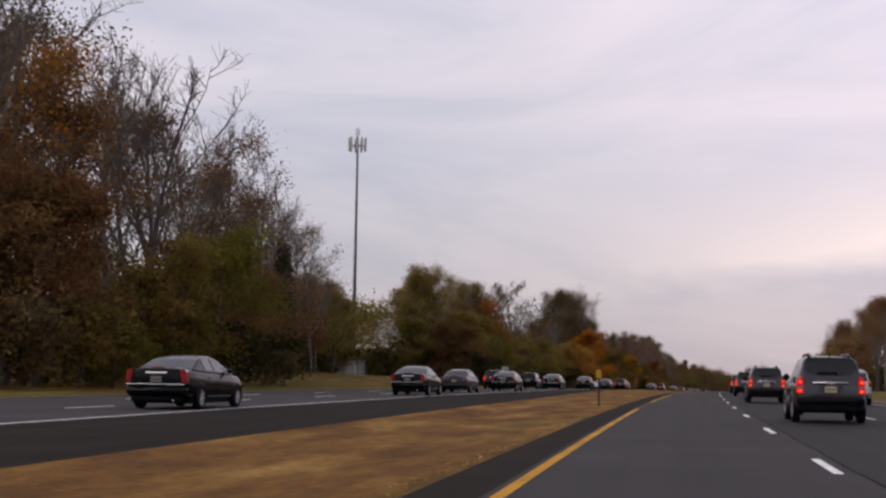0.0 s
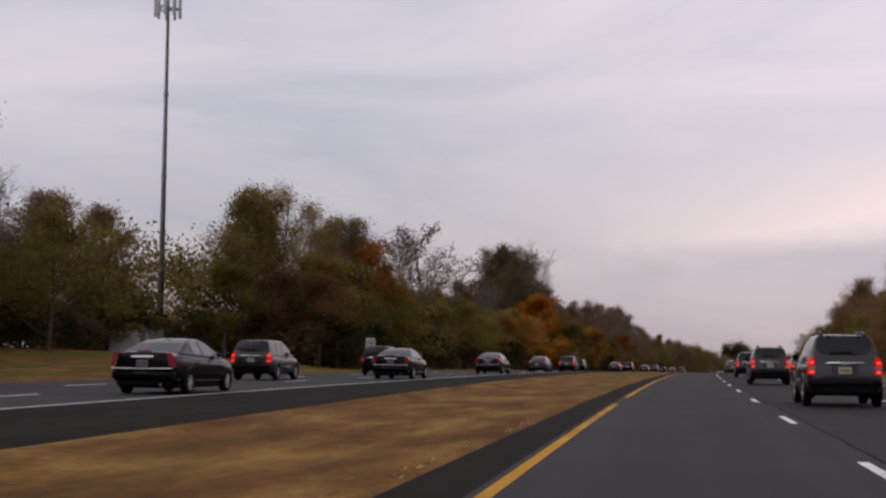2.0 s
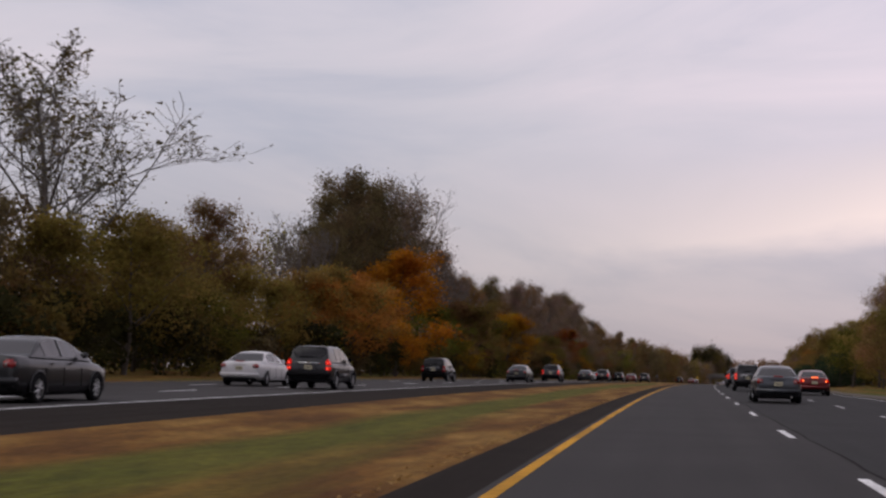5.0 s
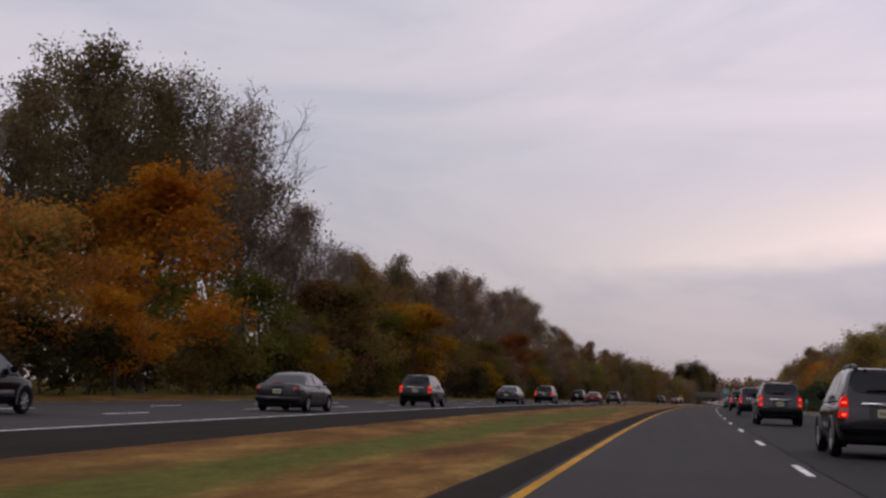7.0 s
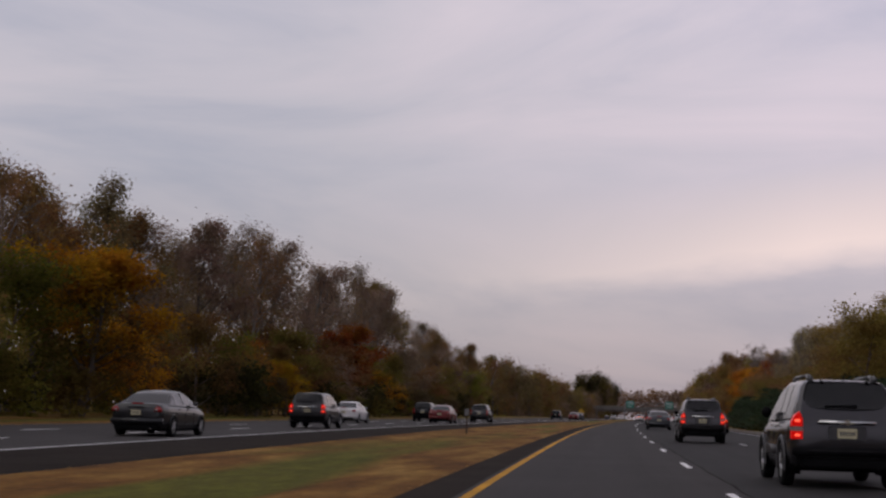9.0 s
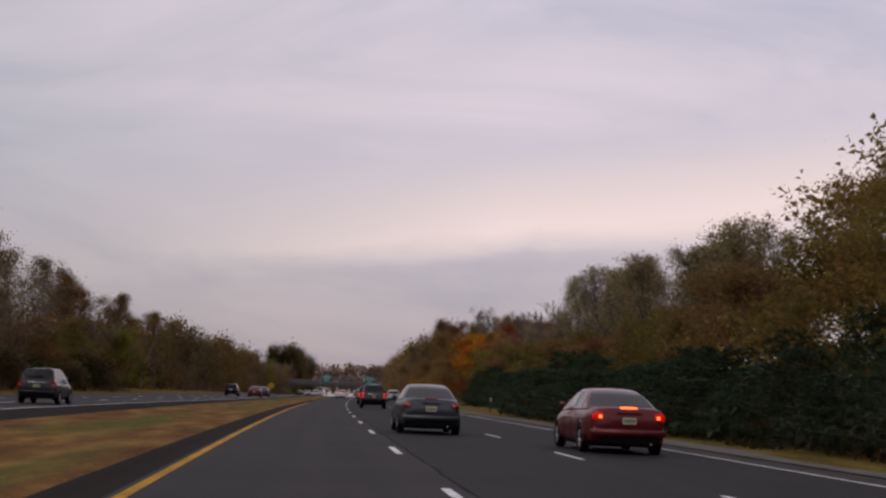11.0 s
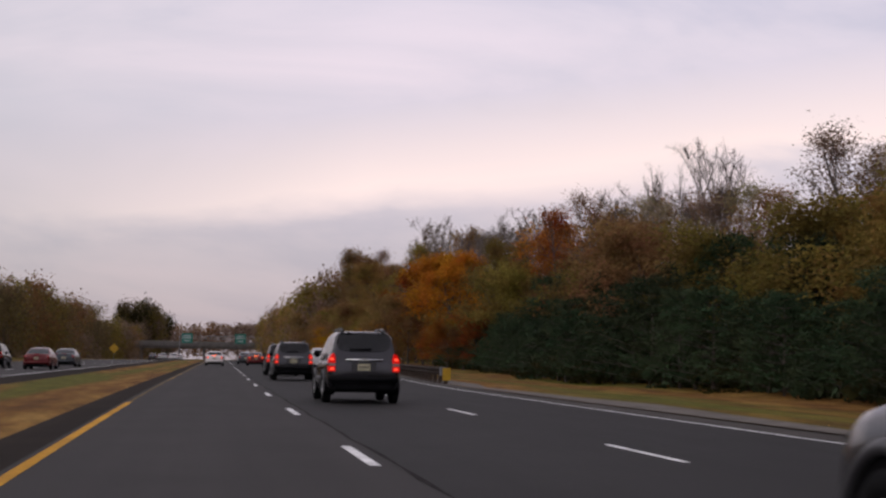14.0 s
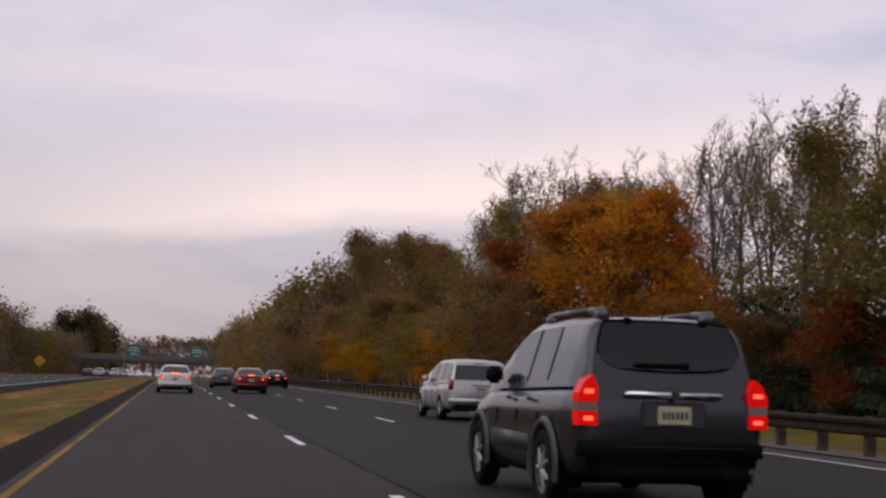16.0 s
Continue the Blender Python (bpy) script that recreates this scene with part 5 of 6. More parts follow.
VAN = dict(SUV, long=4.95, wide=1.98, high=1.74, narrow=0.70,
           roof=[(-0.488, 1.06), (-0.478, 1.14), (-0.455, 1.48), (-0.44, 1.60), (-0.415, 1.68), (-0.36, 1.72), (-0.2, 1.745), (0.02, 1.72), (0.08, 1.66), (0.12, 1.58), (0.33, 1.10), (0.36, 1.0)],
           deck=[(-0.5, 0.74), (-0.496, 0.96), (-0.488, 1.06), (-0.47, 1.10), (-0.3, 1.07), (0.0, 1.03), (0.28, 1.02), (0.36, 0.96), (0.44, 0.84), (0.485, 0.72), (0.5, 0.55)],
           glass=dict(rear=(-0.4775, -0.444), front=(0.12, 0.34), side=((-0.43, -0.25), (-0.235, -0.05), (-0.03, 0.14))))


def slab(bm, pts, y0, y1):
    """A flat piece of outline pts (x, z) between two depths; y0 may be a function of z."""
    back = [bm.verts.new((x, y1(z) if callable(y1) else y1, z)) for x, z in pts]
    front = [bm.verts.new((x, y0(z) if callable(y0) else y0, z)) for x, z in pts]
    bm.faces.new(front)
    bm.faces.new(list(reversed(back)))
    for k in range(len(pts)):
        j = (k + 1) % len(pts)
        bm.faces.new((front[k], back[k], back[j], front[j]))
    bmesh.ops.remove_doubles(bm, verts=bm.verts, dist=0.0005)
    bmesh.ops.recalc_face_normals(bm, faces=bm.faces)
    return bm


def plate(parent, y, z, mat):
    bm = bmesh.new()
    box(bm, -0.155, 0.155, y - 0.012, y + 0.01, z - 0.077, z + 0.077, 0.008)
    p = part("number_plate", bm, mat, parent, "pale yellow plate with dark bars")
    for k in range(6):
        bm = bmesh.new()
        x = -0.105 + 0.042 * k
        box(bm, x - 0.013, x + 0.013, y - 0.016, y - 0.0125, z - 0.032, z + 0.032)
        part("plate_bar", bm, PLATE_INK, p)


def car(name, label, spec, colour, lit=False, bumper="body", tail="sedan", rails=False, brake_bar=True):
    """A road car with its nose towards +y and its wheels on z = 0."""
    top = new(name)
    tagged(top, label, "car")
    body_paint = CAR_PAINT[colour]
    L, W = spec["long"], spec["wide"]
    w = W / 2
    shell("body", body_paint, top, spec)
    cabin(body_paint, top, spec)
    tall = spec is SUV or spec is VAN
    r = 0.345 if tall else 0.315
    for x in (-w, w):
        for y in (-0.5 * L + 0.205 * L, 0.5 * L - 0.19 * L):
            arch(top, x, y, r, FLARE if bumper == "plastic" else body_paint, 1.9 if bumper == "plastic" else 1.0)
            wheel(top, x + (0.015 if x > 0 else -0.015), y, r)
    rear = -L / 2
    low, high = (0.44, 0.70) if tall else (0.34, 0.67) if spec is LUXURY else (0.34, 0.62)
    bm = bmesh.new()
    box(bm, -w * 0.93, w * 0.93, rear - 0.045, rear + 0.30, low, high, 0.07, 3)
    part("rear_bumper", bm, PLASTIC if bumper == "plastic" else body_paint, top, smooth=True)
    bm = bmesh.new()
    box(bm, -w * 0.78, w * 0.78, rear - 0.01, rear + 0.4, low - 0.12, low + 0.02, 0.03)
    part("bumper_valance", bm, PLASTIC, top)
    bm = bmesh.new()
    box(bm, -w * 0.93, w * 0.93, rear + 0.35, -rear - 0.35, low - 0.18, low - 0.02, 0.04)
    part("underbody", bm, PLASTIC, top)
    bm = bmesh.new()
    rod(bm, (w * 0.55, rear - 0.02, low - 0.09), (w * 0.55, rear + 0.25, low - 0.09), 0.032, 0.032, 10)
    part("exhaust_pipe", bm, PLASTIC if tall else CHROME, top)
    for side in (-1, 1):
        sx = lambda a, b: (min(side * a, side * b), max(side * a, side * b))
        if tail == "suv":
            lamp = new("tail_lamp")
            lamp.parent = top
            shape = [(0.765, 0.76), (0.955, 0.76), (0.955, 1.03), (0.90, 1.13), (0.82, 1.185), (0.765, 1.08)]
            for n, z0, z1, mat in (("brake_lens", 0.955, 1.30, LAMP_LIT if lit else LAMP_RED), ("reverse_lens", 0.885, 0.952, LAMP_CLEAR), ("tail_lens", 0.60, 0.882, LAMP_LIT if lit else LAMP_RED)):
                bm = bmesh.new()
                slab(bm, [(side * w * x, min(max(z, z0), z1)) for x, z in shape if z0 < z < z1 or min(max(z, z0), z1) in (z0, z1)], rear - 0.014, rear + 0.17)
                part(n, bm, mat, lamp)
            if lit:
                for z in (1.045, 0.82):
                    bm = bmesh.new()
                    box(bm, *sx(w * 0.80, w * 0.91), rear - 0.020, rear + 0.0, z - 0.028, z + 0.028, 0.014)
                    part("lit_bulb", bm, LAMP_BULB, lamp)
        elif tail == "tall":
            bm = bmesh.new()
            slab(bm, [(side * w * x, z) for x, z in ((0.80, 0.72), (0.935, 0.72), (0.925, 1.00), (0.86, 1.075), (0.72, 1.075), (0.755, 0.95))], rear - 0.02, rear + 0.22)
            part("tail_lamp", bm, LAMP_RED, top)
        elif tail == "van":
            bm = bmesh.new()
            box(bm, *sx(w * 0.82, w * 0.95), rear - 0.012, rear + 0.14, 0.86, 1.16, 0.03, 3)
            part("tail_lamp", bm, LAMP_RED, top, smooth=True)
        else:
            lamp = new("tail_lamp")
            lamp.parent = top
            bm = bmesh.new()
            box(bm, *sx(w * 0.60, w * 0.90), rear - 0.022, rear + 0.16, 0.72, 0.93, 0.05, 3)
            part("lamp_lens", bm, LAMP_LIT if lit else LAMP_RED, lamp, smooth=True)
            bm = bmesh.new()
            box(bm, *sx(w * 0.67, w * 0.78), rear - 0.034, rear, 0.77, 0.87, 0.03, 3)
            part("lamp_bulb", bm, LAMP_HOT if lit else LAMP_CLEAR, lamp, smooth=True)
        # mirror, door handles, door gaps
        bm = bmesh.new()
        box(bm, *sx(w * 0.93, w * 1.12), L * 0.135, L * 0.135 + 0.14, 0.98 if not tall else 1.08, 1.12 if not tall else 1.26, 0.04, 3)
        part("mirror", bm, PLASTIC if tail == "suv" else body_paint, top, smooth=True)
        for y in (-0.165 * L, 0.02 * L):
            bm = bmesh.new()
            box(bm, *sx(w * 0.985, w * 1.018), y - 0.09, y + 0.09, 0.83 if not tall else 0.93, 0.865 if not tall else 0.97, 0.012)
            part("door_handle", bm, body_paint, top)
        for y in (-0.225 * L, -0.045 * L, 0.14 * L):
            bm = bmesh.new()
            box(bm, *sx(w * 0.98, w * 1.0065), y - 0.006, y + 0.006, low + 0.02, 0.76 if not tall else 0.84)
            part("door_gap", bm, PLASTIC, top)
        if bumper == "plastic":
            bm = bmesh.new()
            box(bm, *sx(w * 0.95, w * 1.022), -0.17 * L, 0.185 * L, 0.44, 0.66, 0.035, 3)
            part("side_moulding", bm, FLARE, top, smooth=True)
        if rails:
            y0, y1, z = -0.415 * L, 0.02 * L, spec["high"] - 0.02
            rail = new("roof_rail")
            rail.parent = top
            bm = bmesh.new()
            path = [(y0 + 0.1, z + 0.045), (y0 + 0.5, z + 0.065), (y1 - 0.2, z + 0.06), (y1, z + 0.03)]
            for (a, za), (b, zb) in zip(path, path[1:]):
                rod(bm, (side * w * 0.56, a, za), (side * w * 0.56, b, zb), 0.030, 0.030, 8)
            part("rail_bar", bm, RAIL, rail, smooth=True)
            for a, b in ((y0, y0 + 0.30), (y1 - 0.28, y1 + 0.02)):
                bm = bmesh.new()
                box(bm, *sx(w * 0.56 - 0.042, w * 0.56 + 0.042), a, b, z - 0.05, z + 0.085, 0.035, 3)
                part("rail_foot", bm, RAIL, rail, smooth=True)
    # head lamps and grille
    for side in (-1, 1):
        bm = bmesh.new()
        box(bm, *((side * w * 0.50, side * w * 0.82) if side > 0 else (side * w * 0.82, side * w * 0.50)), L / 2 - 0.22, L / 2 - 0.02, 0.60, 0.74, 0.04)
        part("head_lamp", bm, LAMP_CLEAR, top, smooth=True)
    bm = bmesh.new()
    box(bm, -w * 0.42, w * 0.42, L / 2 - 0.06, L / 2 + 0.012, 0.44, 0.66, 0.03)
    part("grille", bm, PLASTIC, top)
    pz = {"suv": 0.86, "van": 0.90, "tall": 0.87}.get(tail, 0.80)
    if tail == "suv":
        bm = bmesh.new()
        box(bm, -0.30, 0.30, rear - 0.012, rear + 0.02, pz - 0.11, pz + 0.11, 0.02)
        part("plate_recess", bm, FLARE, top, "paler grey plate recess")
        bm = bmesh.new()
        box(bm, -0.46, 0.46, rear - 0.035, rear + 0.02, pz + 0.150, pz + 0.195, 0.016, 3)
        trim = part("chrome_strip", bm, CHROME, top, "chrome strip over the plate", smooth=True)
        bm = bmesh.new()
        rod(bm, (0, rear - 0.042, pz + 0.172), (0, rear - 0.03, pz + 0.172), 0.045, 0.045, 20)
        part("badge", bm, CHROME, trim)
        # the rear pane follows the lean of the tailgate
        gate = lambda z: L * curve([(b, a) for a, b in spec["roof"] if a < -0.35], z)
        pane = [(0.36, 1.235), (0.50, 1.245), (0.58, 1.275), (0.63, 1.33), (0.655, 1.39), (0.645, 1.47), (0.62, 1.55), (0.592, 1.615), (0.565, 1.645), (0.50, 1.656)]
        for n, mat, grow_by, proud in (("window_seal", PLASTIC, 0.018, 0.010), ("rear_window", GLASS, 0.0, 0.020)):
            bm = bmesh.new()
            cols = [k / 6 - 1 for k in range(13)]
            rows = [[bm.verts.new(((x + grow_by) * f, gate(z) - proud - 0.022 * (1 - f * f) + 0.012, 1.445 + (z - 1.445) * (1 + grow_by * 3))) for f in cols] for x, z in pane]
            for a, b in zip(rows, rows[1:]):
                for k in range(12):
                    bm.faces.new((a[k], a[k + 1], b[k + 1], b[k]))
            bmesh.ops.solidify(bm, geom=bm.faces[:], thickness=-0.02)
            bmesh.ops.recalc_face_normals(bm, faces=bm.faces)
            part(n, bm, mat, top)
        bm = bmesh.new()
        rod(bm, (0.13, gate(1.29) - 0.05, 1.285), (-0.34, gate(1.29) - 0.055, 1.28), 0.022, 0.016, 6)
        box(bm, 0.09, 0.17, gate(1.27) - 0.06, gate(1.27) + 0.0, 1.25, 1.31, 0.012)
        part("rear_wiper", bm, PLASTIC, top)
        for x in (-0.36, 0.36):
            bm = bmesh.new()
            box(bm, x - 0.035, x + 0.035, gate(1.64) - 0.045, gate(1.64) + 0.05, 1.635, 1.685, 0.012)
            part("gate_hinge", bm, PLASTIC, top)
        bm = bmesh.new()
        rod(bm, (0.0, rear + 0.34, 1.69), (0.0, rear + 0.22, 1.80), 0.010, 0.006, 6)
        part("aerial", bm, PLASTIC, top)
        bm = bmesh.new()
        box(bm, -w * 0.70, w * 0.70, rear - 0.06, rear + 0.05, 0.585, 0.60, 0.005)
        part("bumper_step", bm, CAR_PAINT["charcoal"], top)
    elif brake_bar:
        bm = bmesh.new()
        if tall:
            box(bm, -0.16, 0.16, rear + 0.30, rear + 0.36, 1.60, 1.64, 0.012)
        else:
            up = 0.095 if spec is LUXURY else 0.0
            box(bm, -0.19, 0.19, rear + 0.06, rear + 0.14, 1.0 + up, 1.045 + up, 0.012)
        part("high_brake_lamp", bm, LAMP_HOT if lit else LAMP_RED, top)
        bm = bmesh.new()
        if tail == "tall":
            rod(bm, (-0.30, rear - 0.012, pz + 0.105), (0.30, rear - 0.012, pz + 0.105), 0.034, 0.034, 12)
        else:
            box(bm, -0.28, 0.28, rear - 0.03, rear + 0.03, pz + 0.095, pz + 0.125, 0.008)
        part("boot_trim", bm, CHROME if tail == "tall" else body_paint, top)
        if tail == "tall":
            bm = bmesh.new()
            rod(bm, (-w * 0.90, rear - 0.045, 0.675), (w * 0.90, rear - 0.045, 0.675), 0.017, 0.017, 10)
            part("bumper_trim", bm, CHROME, top, "thin chrome strip along the bumper")
    plate(top, rear - (0.02 if tail == "suv" else 0.03), pz if tall else pz - 0.06, PLATE_GREY if tail == "tall" else PLATE_PALE)
    return top


def park(ob, y, off, stretch=1.0):
    """Stand a car on its lane, nose along the road."""
    p = at(y, off, left_rise(y) if off < -8 else 0.0)
    slope = math.degrees(math.atan2(road_z(y + 3) - road_z(y - 3), 6))
    ob.matrix_basis = pose(p.x, p.y, p.z + 0.004, slope, 0, heading(y)) @ Matrix.Diagonal((1, 1, stretch, 1))
    return ob



def lane(y, n):
    """Middle of the n-th lane of the far carriageway, counted from the median."""
    return left_line(y) - 1.9 - 3.66 * (n - 1)


# the middle lane of the near carriageway
for y, off, about in (
    (38.8, 3.75, "behind a silver car"), (70.6, 3.75, "in the middle lane"), (101.4, 3.75, "in the middle lane"), (132.2, 3.75, "in the middle lane"),
    (164.4, 3.9, "in the middle lane"), (257.2, 3.8, "in the middle lane"), (287.4, 3.8, "in the middle lane"),
    (317.0, 3.9, "in the middle lane"), (350.2, 3.9, "in the middle lane"), (457.7, 3.78, "beside the pines"), (488.4, 3.84, "beside the pines"), (518.0, 3.86, "beside the guard rail"), (532.2, 3.98, "beside the guard rail"),
):
    park(car("suv", f"charcoal suv with roof rails and lit lamps {about}", SUV, "charcoal", True, "plastic", "suv", True), y, off, 1.04)
for y in (219.0, 398.0, 617.5):
    park(car("sedan", "blue-grey sedan in the middle lane", SEDAN, "grey"), y, 3.5)
for y, off in ((158.6, 7.2), (246.0, 7.2), (388.0, 7.1), (597.5, 4.2)):
    park(car("sedan", "dark red sedan with lit brake lamps", SEDAN, "red", True), y, off)
park(car("minivan", "silver minivan in the outer lane", VAN, "silver", False, "body", "van"), 557.5, 8.3)
park(car("minivan", "silver minivan in the outer lane behind a suv", VAN, "silver", False, "body", "van"), 70.0, 7.7)
park(car("sedan", "dark sedan with lit tail lamps in the outer lane", SEDAN, "black", True), 631, 8.4)
# the camera's own lane, far ahead
park(car("sedan", "white sedan with lit brake lamps and a high brake lamp", SEDAN, "white", True), 592, -0.1)
# the far carriageway
for y in (36.6, 68.8, 101.2, 130.6, 160.4):
    park(car("sedan", "glossy black sedan with tall red tail lamps and chrome trim", LUXURY, "black", False, "body", "tall"), y, -14.0)
for y in (84.8, 192.3, 278.2, 336.7):
    park(car("sedan", "dark grey sedan beside the white edge line", SEDAN, "graphite"), y, lane(y, 1))
for y, n in ((122.5, 2), (217.0, 1), (302.4, 1), (359.4, 1)):
    park(car("suv", "dark suv with lit red lamps on the far carriageway", SUV, "graphite", True, "plastic", "suv"), y, lane(y, n))
for y in (89.6, 219.8, 384.4):
    park(car("sedan", "white sedan in the second lane of the far carriageway", SEDAN, "white"), y, lane(y, 2))
for y in (145.0, 261.2, 415.0, 553.0):
    park(car("suv", "black suv in the second lane of the far carriageway", SUV, "black", False, "plastic", "suv"), y, lane(y, 2))
for y in (401.9, 549.0):
    park(car("sedan", "dark red-brown sedan on the far carriageway", SEDAN, "red"), y, lane(y, 1))
for y, n, kind, colour in ((425.4, 1, SUV, "graphite"), (564.4, 1, SEDAN, "grey"), (742, 1, SEDAN, "silver"), (775, 2, SEDAN, "grey"), (806, 1, VAN, "white"), (840, 2, SEDAN, "grey"), (866, 1, SEDAN, "silver"), (890, 2, SEDAN, "white")):
    park(car({id(SUV): "suv", id(VAN): "minivan"}.get(id(kind), "sedan"), f"distant {colour} car on the far carriageway", kind, colour, False, "body", {id(SUV): "suv", id(VAN): "van"}.get(id(kind), "sedan")), y, lane(y, n))


# ---------------- mast, signs, posts, rail, gantry, bridge ----------------
STEEL = material("galvanised_steel", (0.20, 0.205, 0.215), 0.55, 0.5, spread=0.15, scale=2)
STEEL_DARK = material("weathered_steel", (0.060, 0.038, 0.028), 0.75, 0.25, spread=0.35, scale=2, fine=12)
WOOD = material("weathered_post_wood", (0.075, 0.052, 0.040), 0.9, spread=0.35, scale=5, fine=20)
PALE_WOOD = material("pale_stake_wood", (0.20, 0.135, 0.065), 0.9, spread=0.3, scale=6, fine=25)
SIGN_WHITE = material("white_sign_sheet", (0.50, 0.49, 0.50), 0.5, spread=0.08)
SIGN_DARK = material("dark_sign_print", (0.07, 0.026, 0.032), 0.6, spread=0.1)
SIGN_GREEN = material("green_sign_sheet", (0.02, 0.17, 0.13), 0.45, spread=0.12, scale=1)
SIGN_YELLOW = material("yellow_sign_sheet", (0.50, 0.30, 0.02), 0.5, spread=0.12, scale=5)
CONCRETE = material("bridge_concrete", (0.14, 0.128, 0.12), 0.9, spread=0.2, scale=0.6, fine=10)
SIDING = material("white_shed_panel", (0.50, 0.49, 0.49), 0.7, spread=0.15, scale=1.5)


def standing(name, label, category, y, off, up=0.0, turn=None, group=""):
    p = at(y, off, up)
    top = new(name)
    top.matrix_basis = pose(p.x, p.y, p.z, 0, 0, heading(y) if turn is None else turn)
    return tagged(top, label, category, group)


def mast():
    top = standing("radio_mast", "tall slender grey mast with an antenna array", "mast", 187, -50.1, 0.2)
    high = 35.6
    bm = bmesh.new()
    rod(bm, (0, 0, -0.2), (0, 0, high), 0.32, 0.14, 18)
    part("pole", bm, STEEL, top, smooth=True)
    for z in (9, 18, 26):
        bm = bmesh.new()
        rod(bm, (0, 0, z), (0, 0, z + 0.25), 0.38 - z * 0.005, 0.38 - z * 0.005, 18)
        part("collar", bm, STEEL, top)
    bm = bmesh.new()
    for k in range(3):
        a, b = 2 * math.pi * k / 3 + 0.4, 2 * math.pi * (k + 1) / 3 + 0.4
        rod(bm, (1.25 * math.cos(a), 1.25 * math.sin(a), high - 1.1), (1.25 * math.cos(b), 1.25 * math.sin(b), high - 1.1), 0.06, 0.06, 6)
        rod(bm, (0, 0, high - 1.1), (1.25 * math.cos(a), 1.25 * math.sin(a), high - 1.1), 0.06, 0.06, 6)
    part("platform", bm, STEEL, top)
    for k in range(9):
        a = 2 * math.pi * k / 9
        bm = bmesh.new()
        x, y = 1.2 * math.cos(a), 1.2 * math.sin(a)
        box(bm, x - 0.13, x + 0.13, y - 0.09, y + 0.09, high - 1.95, high + 0.05, 0.03)
        part("antenna_panel", bm, SIDING, top)
    bm = bmesh.new()
    rod(bm, (0, 0, high), (0, 0, high + 1.5), 0.07, 0.05, 8)
    for x in (-0.25, 0.25):
        rod(bm, (x, 0, high + 0.4), (x, 0, high + 1.4), 0.05, 0.05, 6)
    rod(bm, (-0.25, 0, high + 0.6), (0.25, 0, high + 0.6), 0.03, 0.03, 6)
    part("whip_aerial", bm, STEEL, top)
    bm = bmesh.new()
    rod(bm, (0.26, -0.24, 0), (0.15, -0.16, high - 2), 0.06, 0.06, 6)
    part("cable", bm, PLASTIC, top)


def shed(y, off, wide, long, high):
    top = standing("equipment_shed", "small white flat-roofed shed among the trees", "shed", y, off, ground_up(y, off))
    bm = bmesh.new()
    box(bm, -wide / 2, wide / 2, -long / 2, long / 2, -0.2, high, 0.02)
    body = part("wall", bm, SIDING, top)
    bm = bmesh.new()
    box(bm, -wide / 2 - 0.15, wide / 2 + 0.15, -long / 2 - 0.15, long / 2 + 0.15, high, high + 0.14, 0.03)
    part("roof", bm, STEEL, top)
    bm = bmesh.new()
    box(bm, wide / 2, wide / 2 + 0.04, -0.5, 0.5, 0, 2.0, 0.01)
    part("door", bm, STEEL, body)
    bm = bmesh.new()
    for k in range(int(long / 0.5)):
        yy = -long / 2 + 0.25 + 0.5 * k
        box(bm, wide / 2, wide / 2 + 0.02, yy - 0.02, yy + 0.02, 0, high - 0.05)
    part("wall_rib", bm, SIDING, body)


mast()
shed(171, -46.0, 2.4, 2.6, 1.7)
shed(178, -46.5, 1.6, 1.8, 2.2)


def square_sign(y, off):
    top = standing("road_sign", "square white road sign with dark symbol on a post", "road sign", y, off, 0.05)
    bm = bmesh.new()
    box(bm, -0.05, 0.05, -0.04, 0.04, -0.2, 2.58, 0.01)
    part("post", bm, WOOD, top)
    bm = bmesh.new()
    box(bm, -0.38, 0.38, -0.075, -0.045, 1.83, 2.65, 0.03)
    panel = part("sign_panel", bm, SIGN_WHITE, top)
    bm = bmesh.new()
    for k in range(24):
        a, b = 2 * math.pi * k / 24, 2 * math.pi * (k + 1) / 24
        rod(bm, (0.26 * math.cos(a), -0.079, 2.24 + 0.26 * math.sin(a)), (0.26 * math.cos(b), -0.079, 2.24 + 0.26 * math.sin(b)), 0.028, 0.028, 5)
    rod(bm, (-0.17, -0.079, 2.43), (0.17, -0.079, 2.05), 0.026, 0.026, 5)
    part("prohibition_ring", bm, SIGN_DARK, panel)
    bm = bmesh.new()
    box(bm, -0.11, 0.11, -0.082, -0.076, 2.20, 2.28)
    box(bm, 0.03, 0.11, -0.082, -0.076, 2.11, 2.39)
    part("symbol_bars", bm, SIGN_DARK, panel)


square_sign(168.5, -24.95)


def marker_post(y, off, high, tint, label, wide=0.10, tall=0.30, stake=None):
    top = standing("marker_post", label, "post", y, off, -0.02, None, "roadside marker posts")
    bm = bmesh.new()
    box(bm, -0.035, 0.035, -0.02, 0.02, -0.2, high, 0.008)
    part("stake", bm, stake or STEEL_DARK, top)
    bm = bmesh.new()
    box(bm, -wide, wide, -0.035, -0.021, high - tall, high + 0.02, 0.01)
    part("reflector", bm, tint, top)
    bm = bmesh.new()
    for z in (high - 0.7 * tall, high - 0.2 * tall):
        rod(bm, (0, -0.04, z), (0, -0.02, z), 0.014, 0.014, 6)
    part("bolt", bm, STEEL, top)


marker_post(51.6, -3.35, 1.42, SIGN_YELLOW, "rusty stake with a yellow reflector in the median")
marker_post(153.3, -7.45, 1.62, PALE_WOOD, "thin pale wooden stake with a worn head in the median", 0.10, 0.15, PALE_WOOD)
marker_post(357, -6.7, 1.15, STEEL, "thin grey stake in the median")
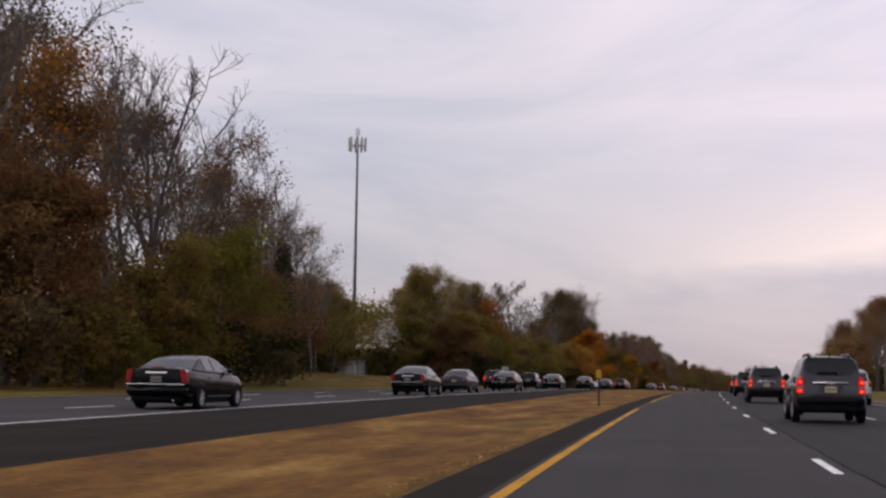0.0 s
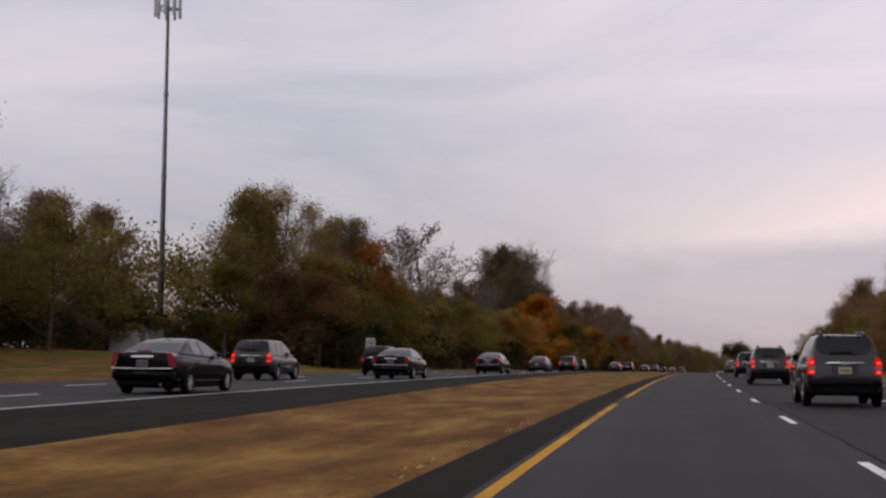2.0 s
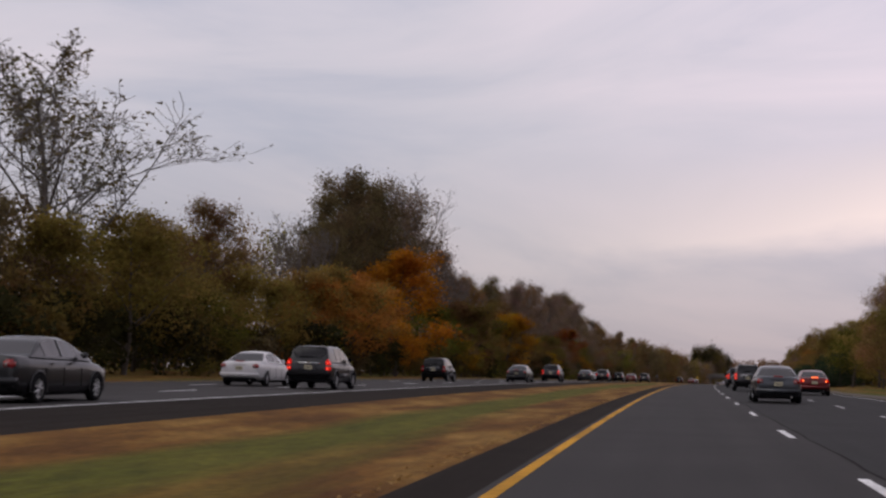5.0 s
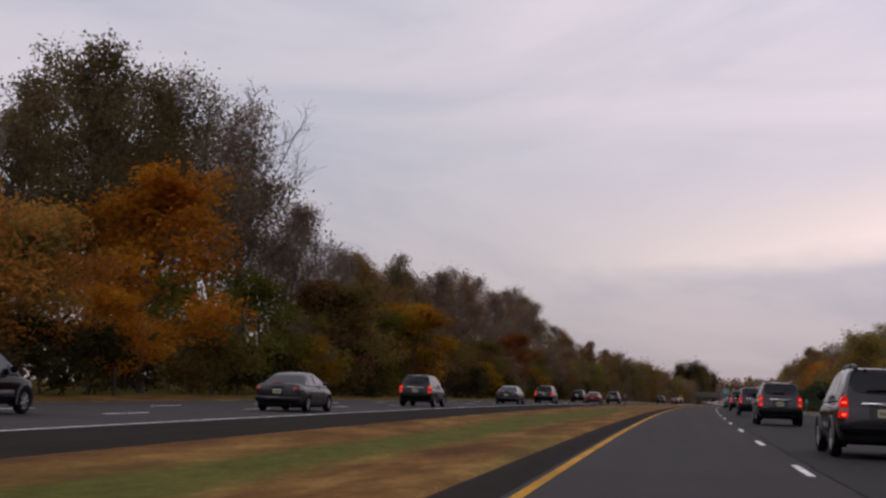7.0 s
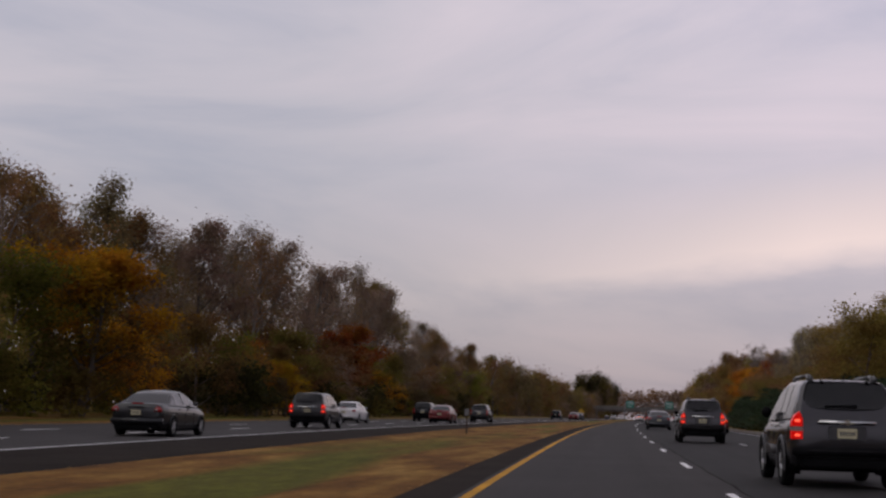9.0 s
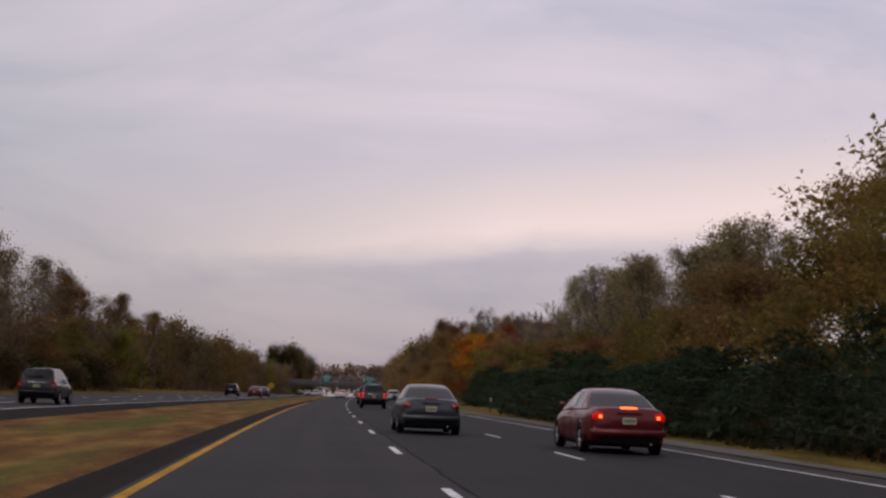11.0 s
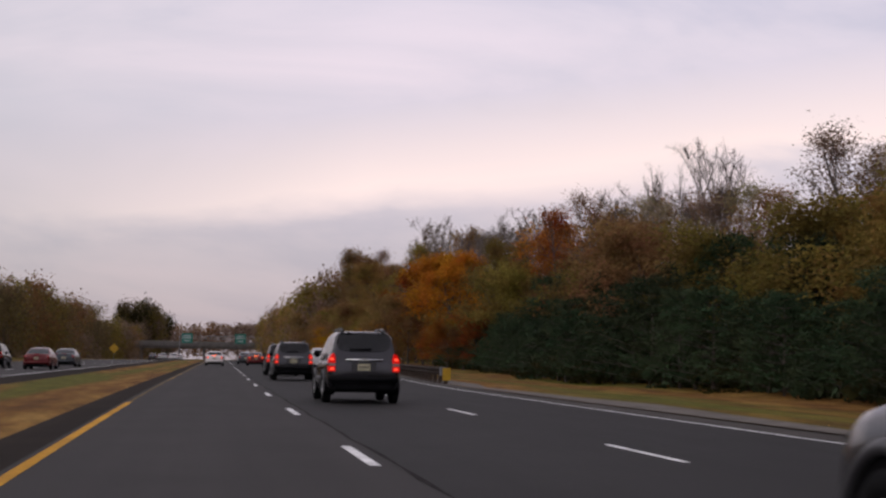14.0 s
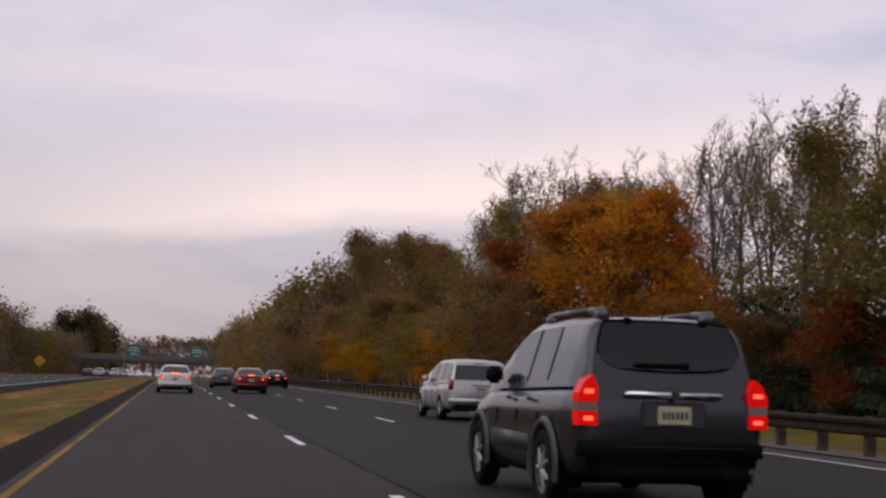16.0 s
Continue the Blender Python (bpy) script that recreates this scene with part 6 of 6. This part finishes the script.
marker_post(458, 12.9, 1.15, SIGN_WHITE, "grey stake with a white reflector on the verge", 0.06)
marker_post(157, -28.4, 1.5, SIGN_YELLOW, "yellow marker at the far verge")


def mile_marker(y, off):
    top = standing("mile_marker", "small green roadside marker on a steel post", "road sign", y, off)
    bm = bmesh.new()
    box(bm, -0.03, 0.03, -0.025, 0.025, -0.2, 1.25, 0.006)
    part("post", bm, STEEL, top)
    bm = bmesh.new()
    box(bm, -0.15, 0.15, -0.04, -0.026, 0.92, 1.32, 0.015)
    panel = part("sign_panel", bm, SIGN_GREEN, top)
    bm = bmesh.new()
    for z in (1.02, 1.12, 1.22):
        box(bm, -0.06, 0.06, -0.045, -0.0405, z - 0.03, z + 0.03)
    part("panel_bars", bm, SIGN_WHITE, panel)


mile_marker(364, 10.55)


def guard_rail(y0, y1):
    """Weathered rail on timber posts along the outer shoulder."""
    top = new("guard_rail")
    tagged(top, "weathered brown steel guard rail on timber posts", "guard rail")
    line = lambda y: 10.15 + 1.9 * ease(y, 505, 550)
    bm = bmesh.new()
    # section of the corrugated beam: away from the road, height
    prof = [(0.00, 0.40), (0.075, 0.44), (0.075, 0.50), (0.0, 0.545), (0.0, 0.58), (0.075, 0.625), (0.075, 0.685), (0.0, 0.725)]
    rings = []
    y = y0
    while y <= y1:
        p = at(y, line(y))
        rings.append([bm.verts.new(p + Vector((-d, 0, z))) for d, z in prof])
        y += 4.0
    for a, b in zip(rings, rings[1:]):
        for k in range(len(prof) - 1):
            bm.faces.new((a[k], a[k + 1], b[k + 1], b[k]))
    bmesh.ops.solidify(bm, geom=bm.faces[:], thickness=0.012)
    part("rail_beam", bm, STEEL_DARK, top, "rust-brown corrugated rail")
    post_bm = bmesh.new()
    box(post_bm, -0.09, 0.09, -0.08, 0.08, -0.3, 0.74, 0.015)
    first = part("rail_post", post_bm, WOOD, top)
    block_bm = bmesh.new()
    box(block_bm, -0.19, -0.09, -0.07, 0.07, 0.42, 0.71, 0.01)
    block = part("spacer_block", block_bm, WOOD, first)
    y, made = y0 + 0.4, 0
    while y < y1 and made < 110:
        p = at(y, line(y) + 0.20)
        if made == 0:
            post, sp = first, block
        else:
            post, sp = new("rail_post", first.data), new("spacer_block", block.data)
            post.parent, sp.parent = top, post
        post.matrix_basis = pose(p.x, p.y, p.z, 0, 0, heading(y))
        y += 1.9
        made += 1
    p = at(y0 - 0.15, line(y0))
    bm = bmesh.new()
    box(bm, p.x - 0.05, p.x + 0.32, p.y - 0.06, p.y - 0.03, p.z + 0.15, p.z + 0.70, 0.02)
    part("end_marker", bm, SIGN_YELLOW, top, "worn yellow end marker plate")
    bm = bmesh.new()
    box(bm, p.x - 0.12, p.x + 0.10, p.y - 0.03, p.y + 0.25, p.z + 0.36, p.z + 0.76, 0.03)
    part("end_shoe", bm, STEEL, top)


guard_rail(511, 715)


def gantry(y):
    top = standing("sign_gantry", "steel gantry with two green direction signs", "sign gantry", y, 0)
    for x in (-13, 14):
        bm = bmesh.new()
        rod(bm, (x, 0, -0.3), (x, 0, 8.2), 0.22, 0.18, 12)
        part("upright", bm, STEEL, top)
    bm = bmesh.new()
    for z in (7.0, 8.0):
        rod(bm, (-13, 0, z), (14, 0, z), 0.10, 0.10, 8)
    for k in range(18):
        a = -13 + 1.5 * k
        rod(bm, (a, 0, 7.0 if k % 2 else 8.0), (a + 1.5, 0, 8.0 if k % 2 else 7.0), 0.05, 0.05, 6)
    part("truss", bm, STEEL, top)
    for x0, x1 in ((-12.4, -8.8), (5.2, 8.8)):
        bm = bmesh.new()
        box(bm, x0, x1, -0.22, -0.14, 5.6, 8.9, 0.05)
        panel = part("sign_panel", bm, SIGN_GREEN, top, "green direction panel")
        for z, f in ((8.1, 0.7), (7.4, 0.85), (6.4, 0.5)):
            bm = bmesh.new()
            w = (x1 - x0) * f / 2
            box(bm, (x0 + x1) / 2 - w, (x0 + x1) / 2 + w, -0.235, -0.224, z - 0.14, z + 0.14)
            part("lettering_bar", bm, SIGN_WHITE, panel)


def bridge(y):
    top = standing("overpass", "low concrete road bridge across both carriageways", "bridge", y, -8)
    bm = bmesh.new()
    box(bm, -42, 46, -5, 5, 5.1, 6.0, 0.05)
    part("deck", bm, CONCRETE, top)
    for s in (-4.95, 4.95):
        bm = bmesh.new()
        box(bm, -42, 46, s - 0.15, s + 0.15, 6.0, 6.95, 0.03)
        part("parapet", bm, CONCRETE, top)
    # girders take the deck's paler grey, which stands in for distance haze
    for k in range(5):
        bm = bmesh.new()
        box(bm, -42, 46, -4.2 + 2.1 * k - 0.15, -4.2 + 2.1 * k + 0.15, 4.3, 5.1, 0.02)
        part("girder", bm, CONCRETE, top)
    for x in (-20.5, 2.4, 22.5):
        for yy in (-3, 0, 3):
            bm = bmesh.new()
            rod(bm, (x, yy, -0.5), (x, yy, 4.0), 0.4, 0.4, 14)
            part("pier", bm, CONCRETE, top)
        bm = bmesh.new()
        box(bm, x - 0.5, x + 0.5, -4.4, 4.4, 3.7, 4.3, 0.05)
        part("cap_beam", bm, CONCRETE, top)
    for s in (-1, 1):
        bm = bmesh.new()
        x = 2 + s * 40
        box(bm, x - 4, x + 4, -6, 6, -1, 5.1, 0.3)
        part("abutment", bm, CONCRETE, top)


gantry(905)
bridge(960)


def warning_sign(y, off):
    top = standing("warning_sign", "yellow diamond warning sign on a post", "road sign", y, off, 0.1)
    bm = bmesh.new()
    rod(bm, (0, 0, -0.2), (0, 0, 3.4), 0.05, 0.05, 8)
    part("post", bm, STEEL, top)
    bm = bmesh.new()
    box(bm, -0.85, 0.85, -0.09, -0.06, 1.75, 3.45, 0.03)
    bmesh.ops.rotate(bm, verts=bm.verts, cent=(0, 0, 2.6), matrix=Matrix.Rotation(radians(45), 3, "Y"))
    part("sign_panel", bm, SIGN_YELLOW, top)


warning_sign(792, -25.5)
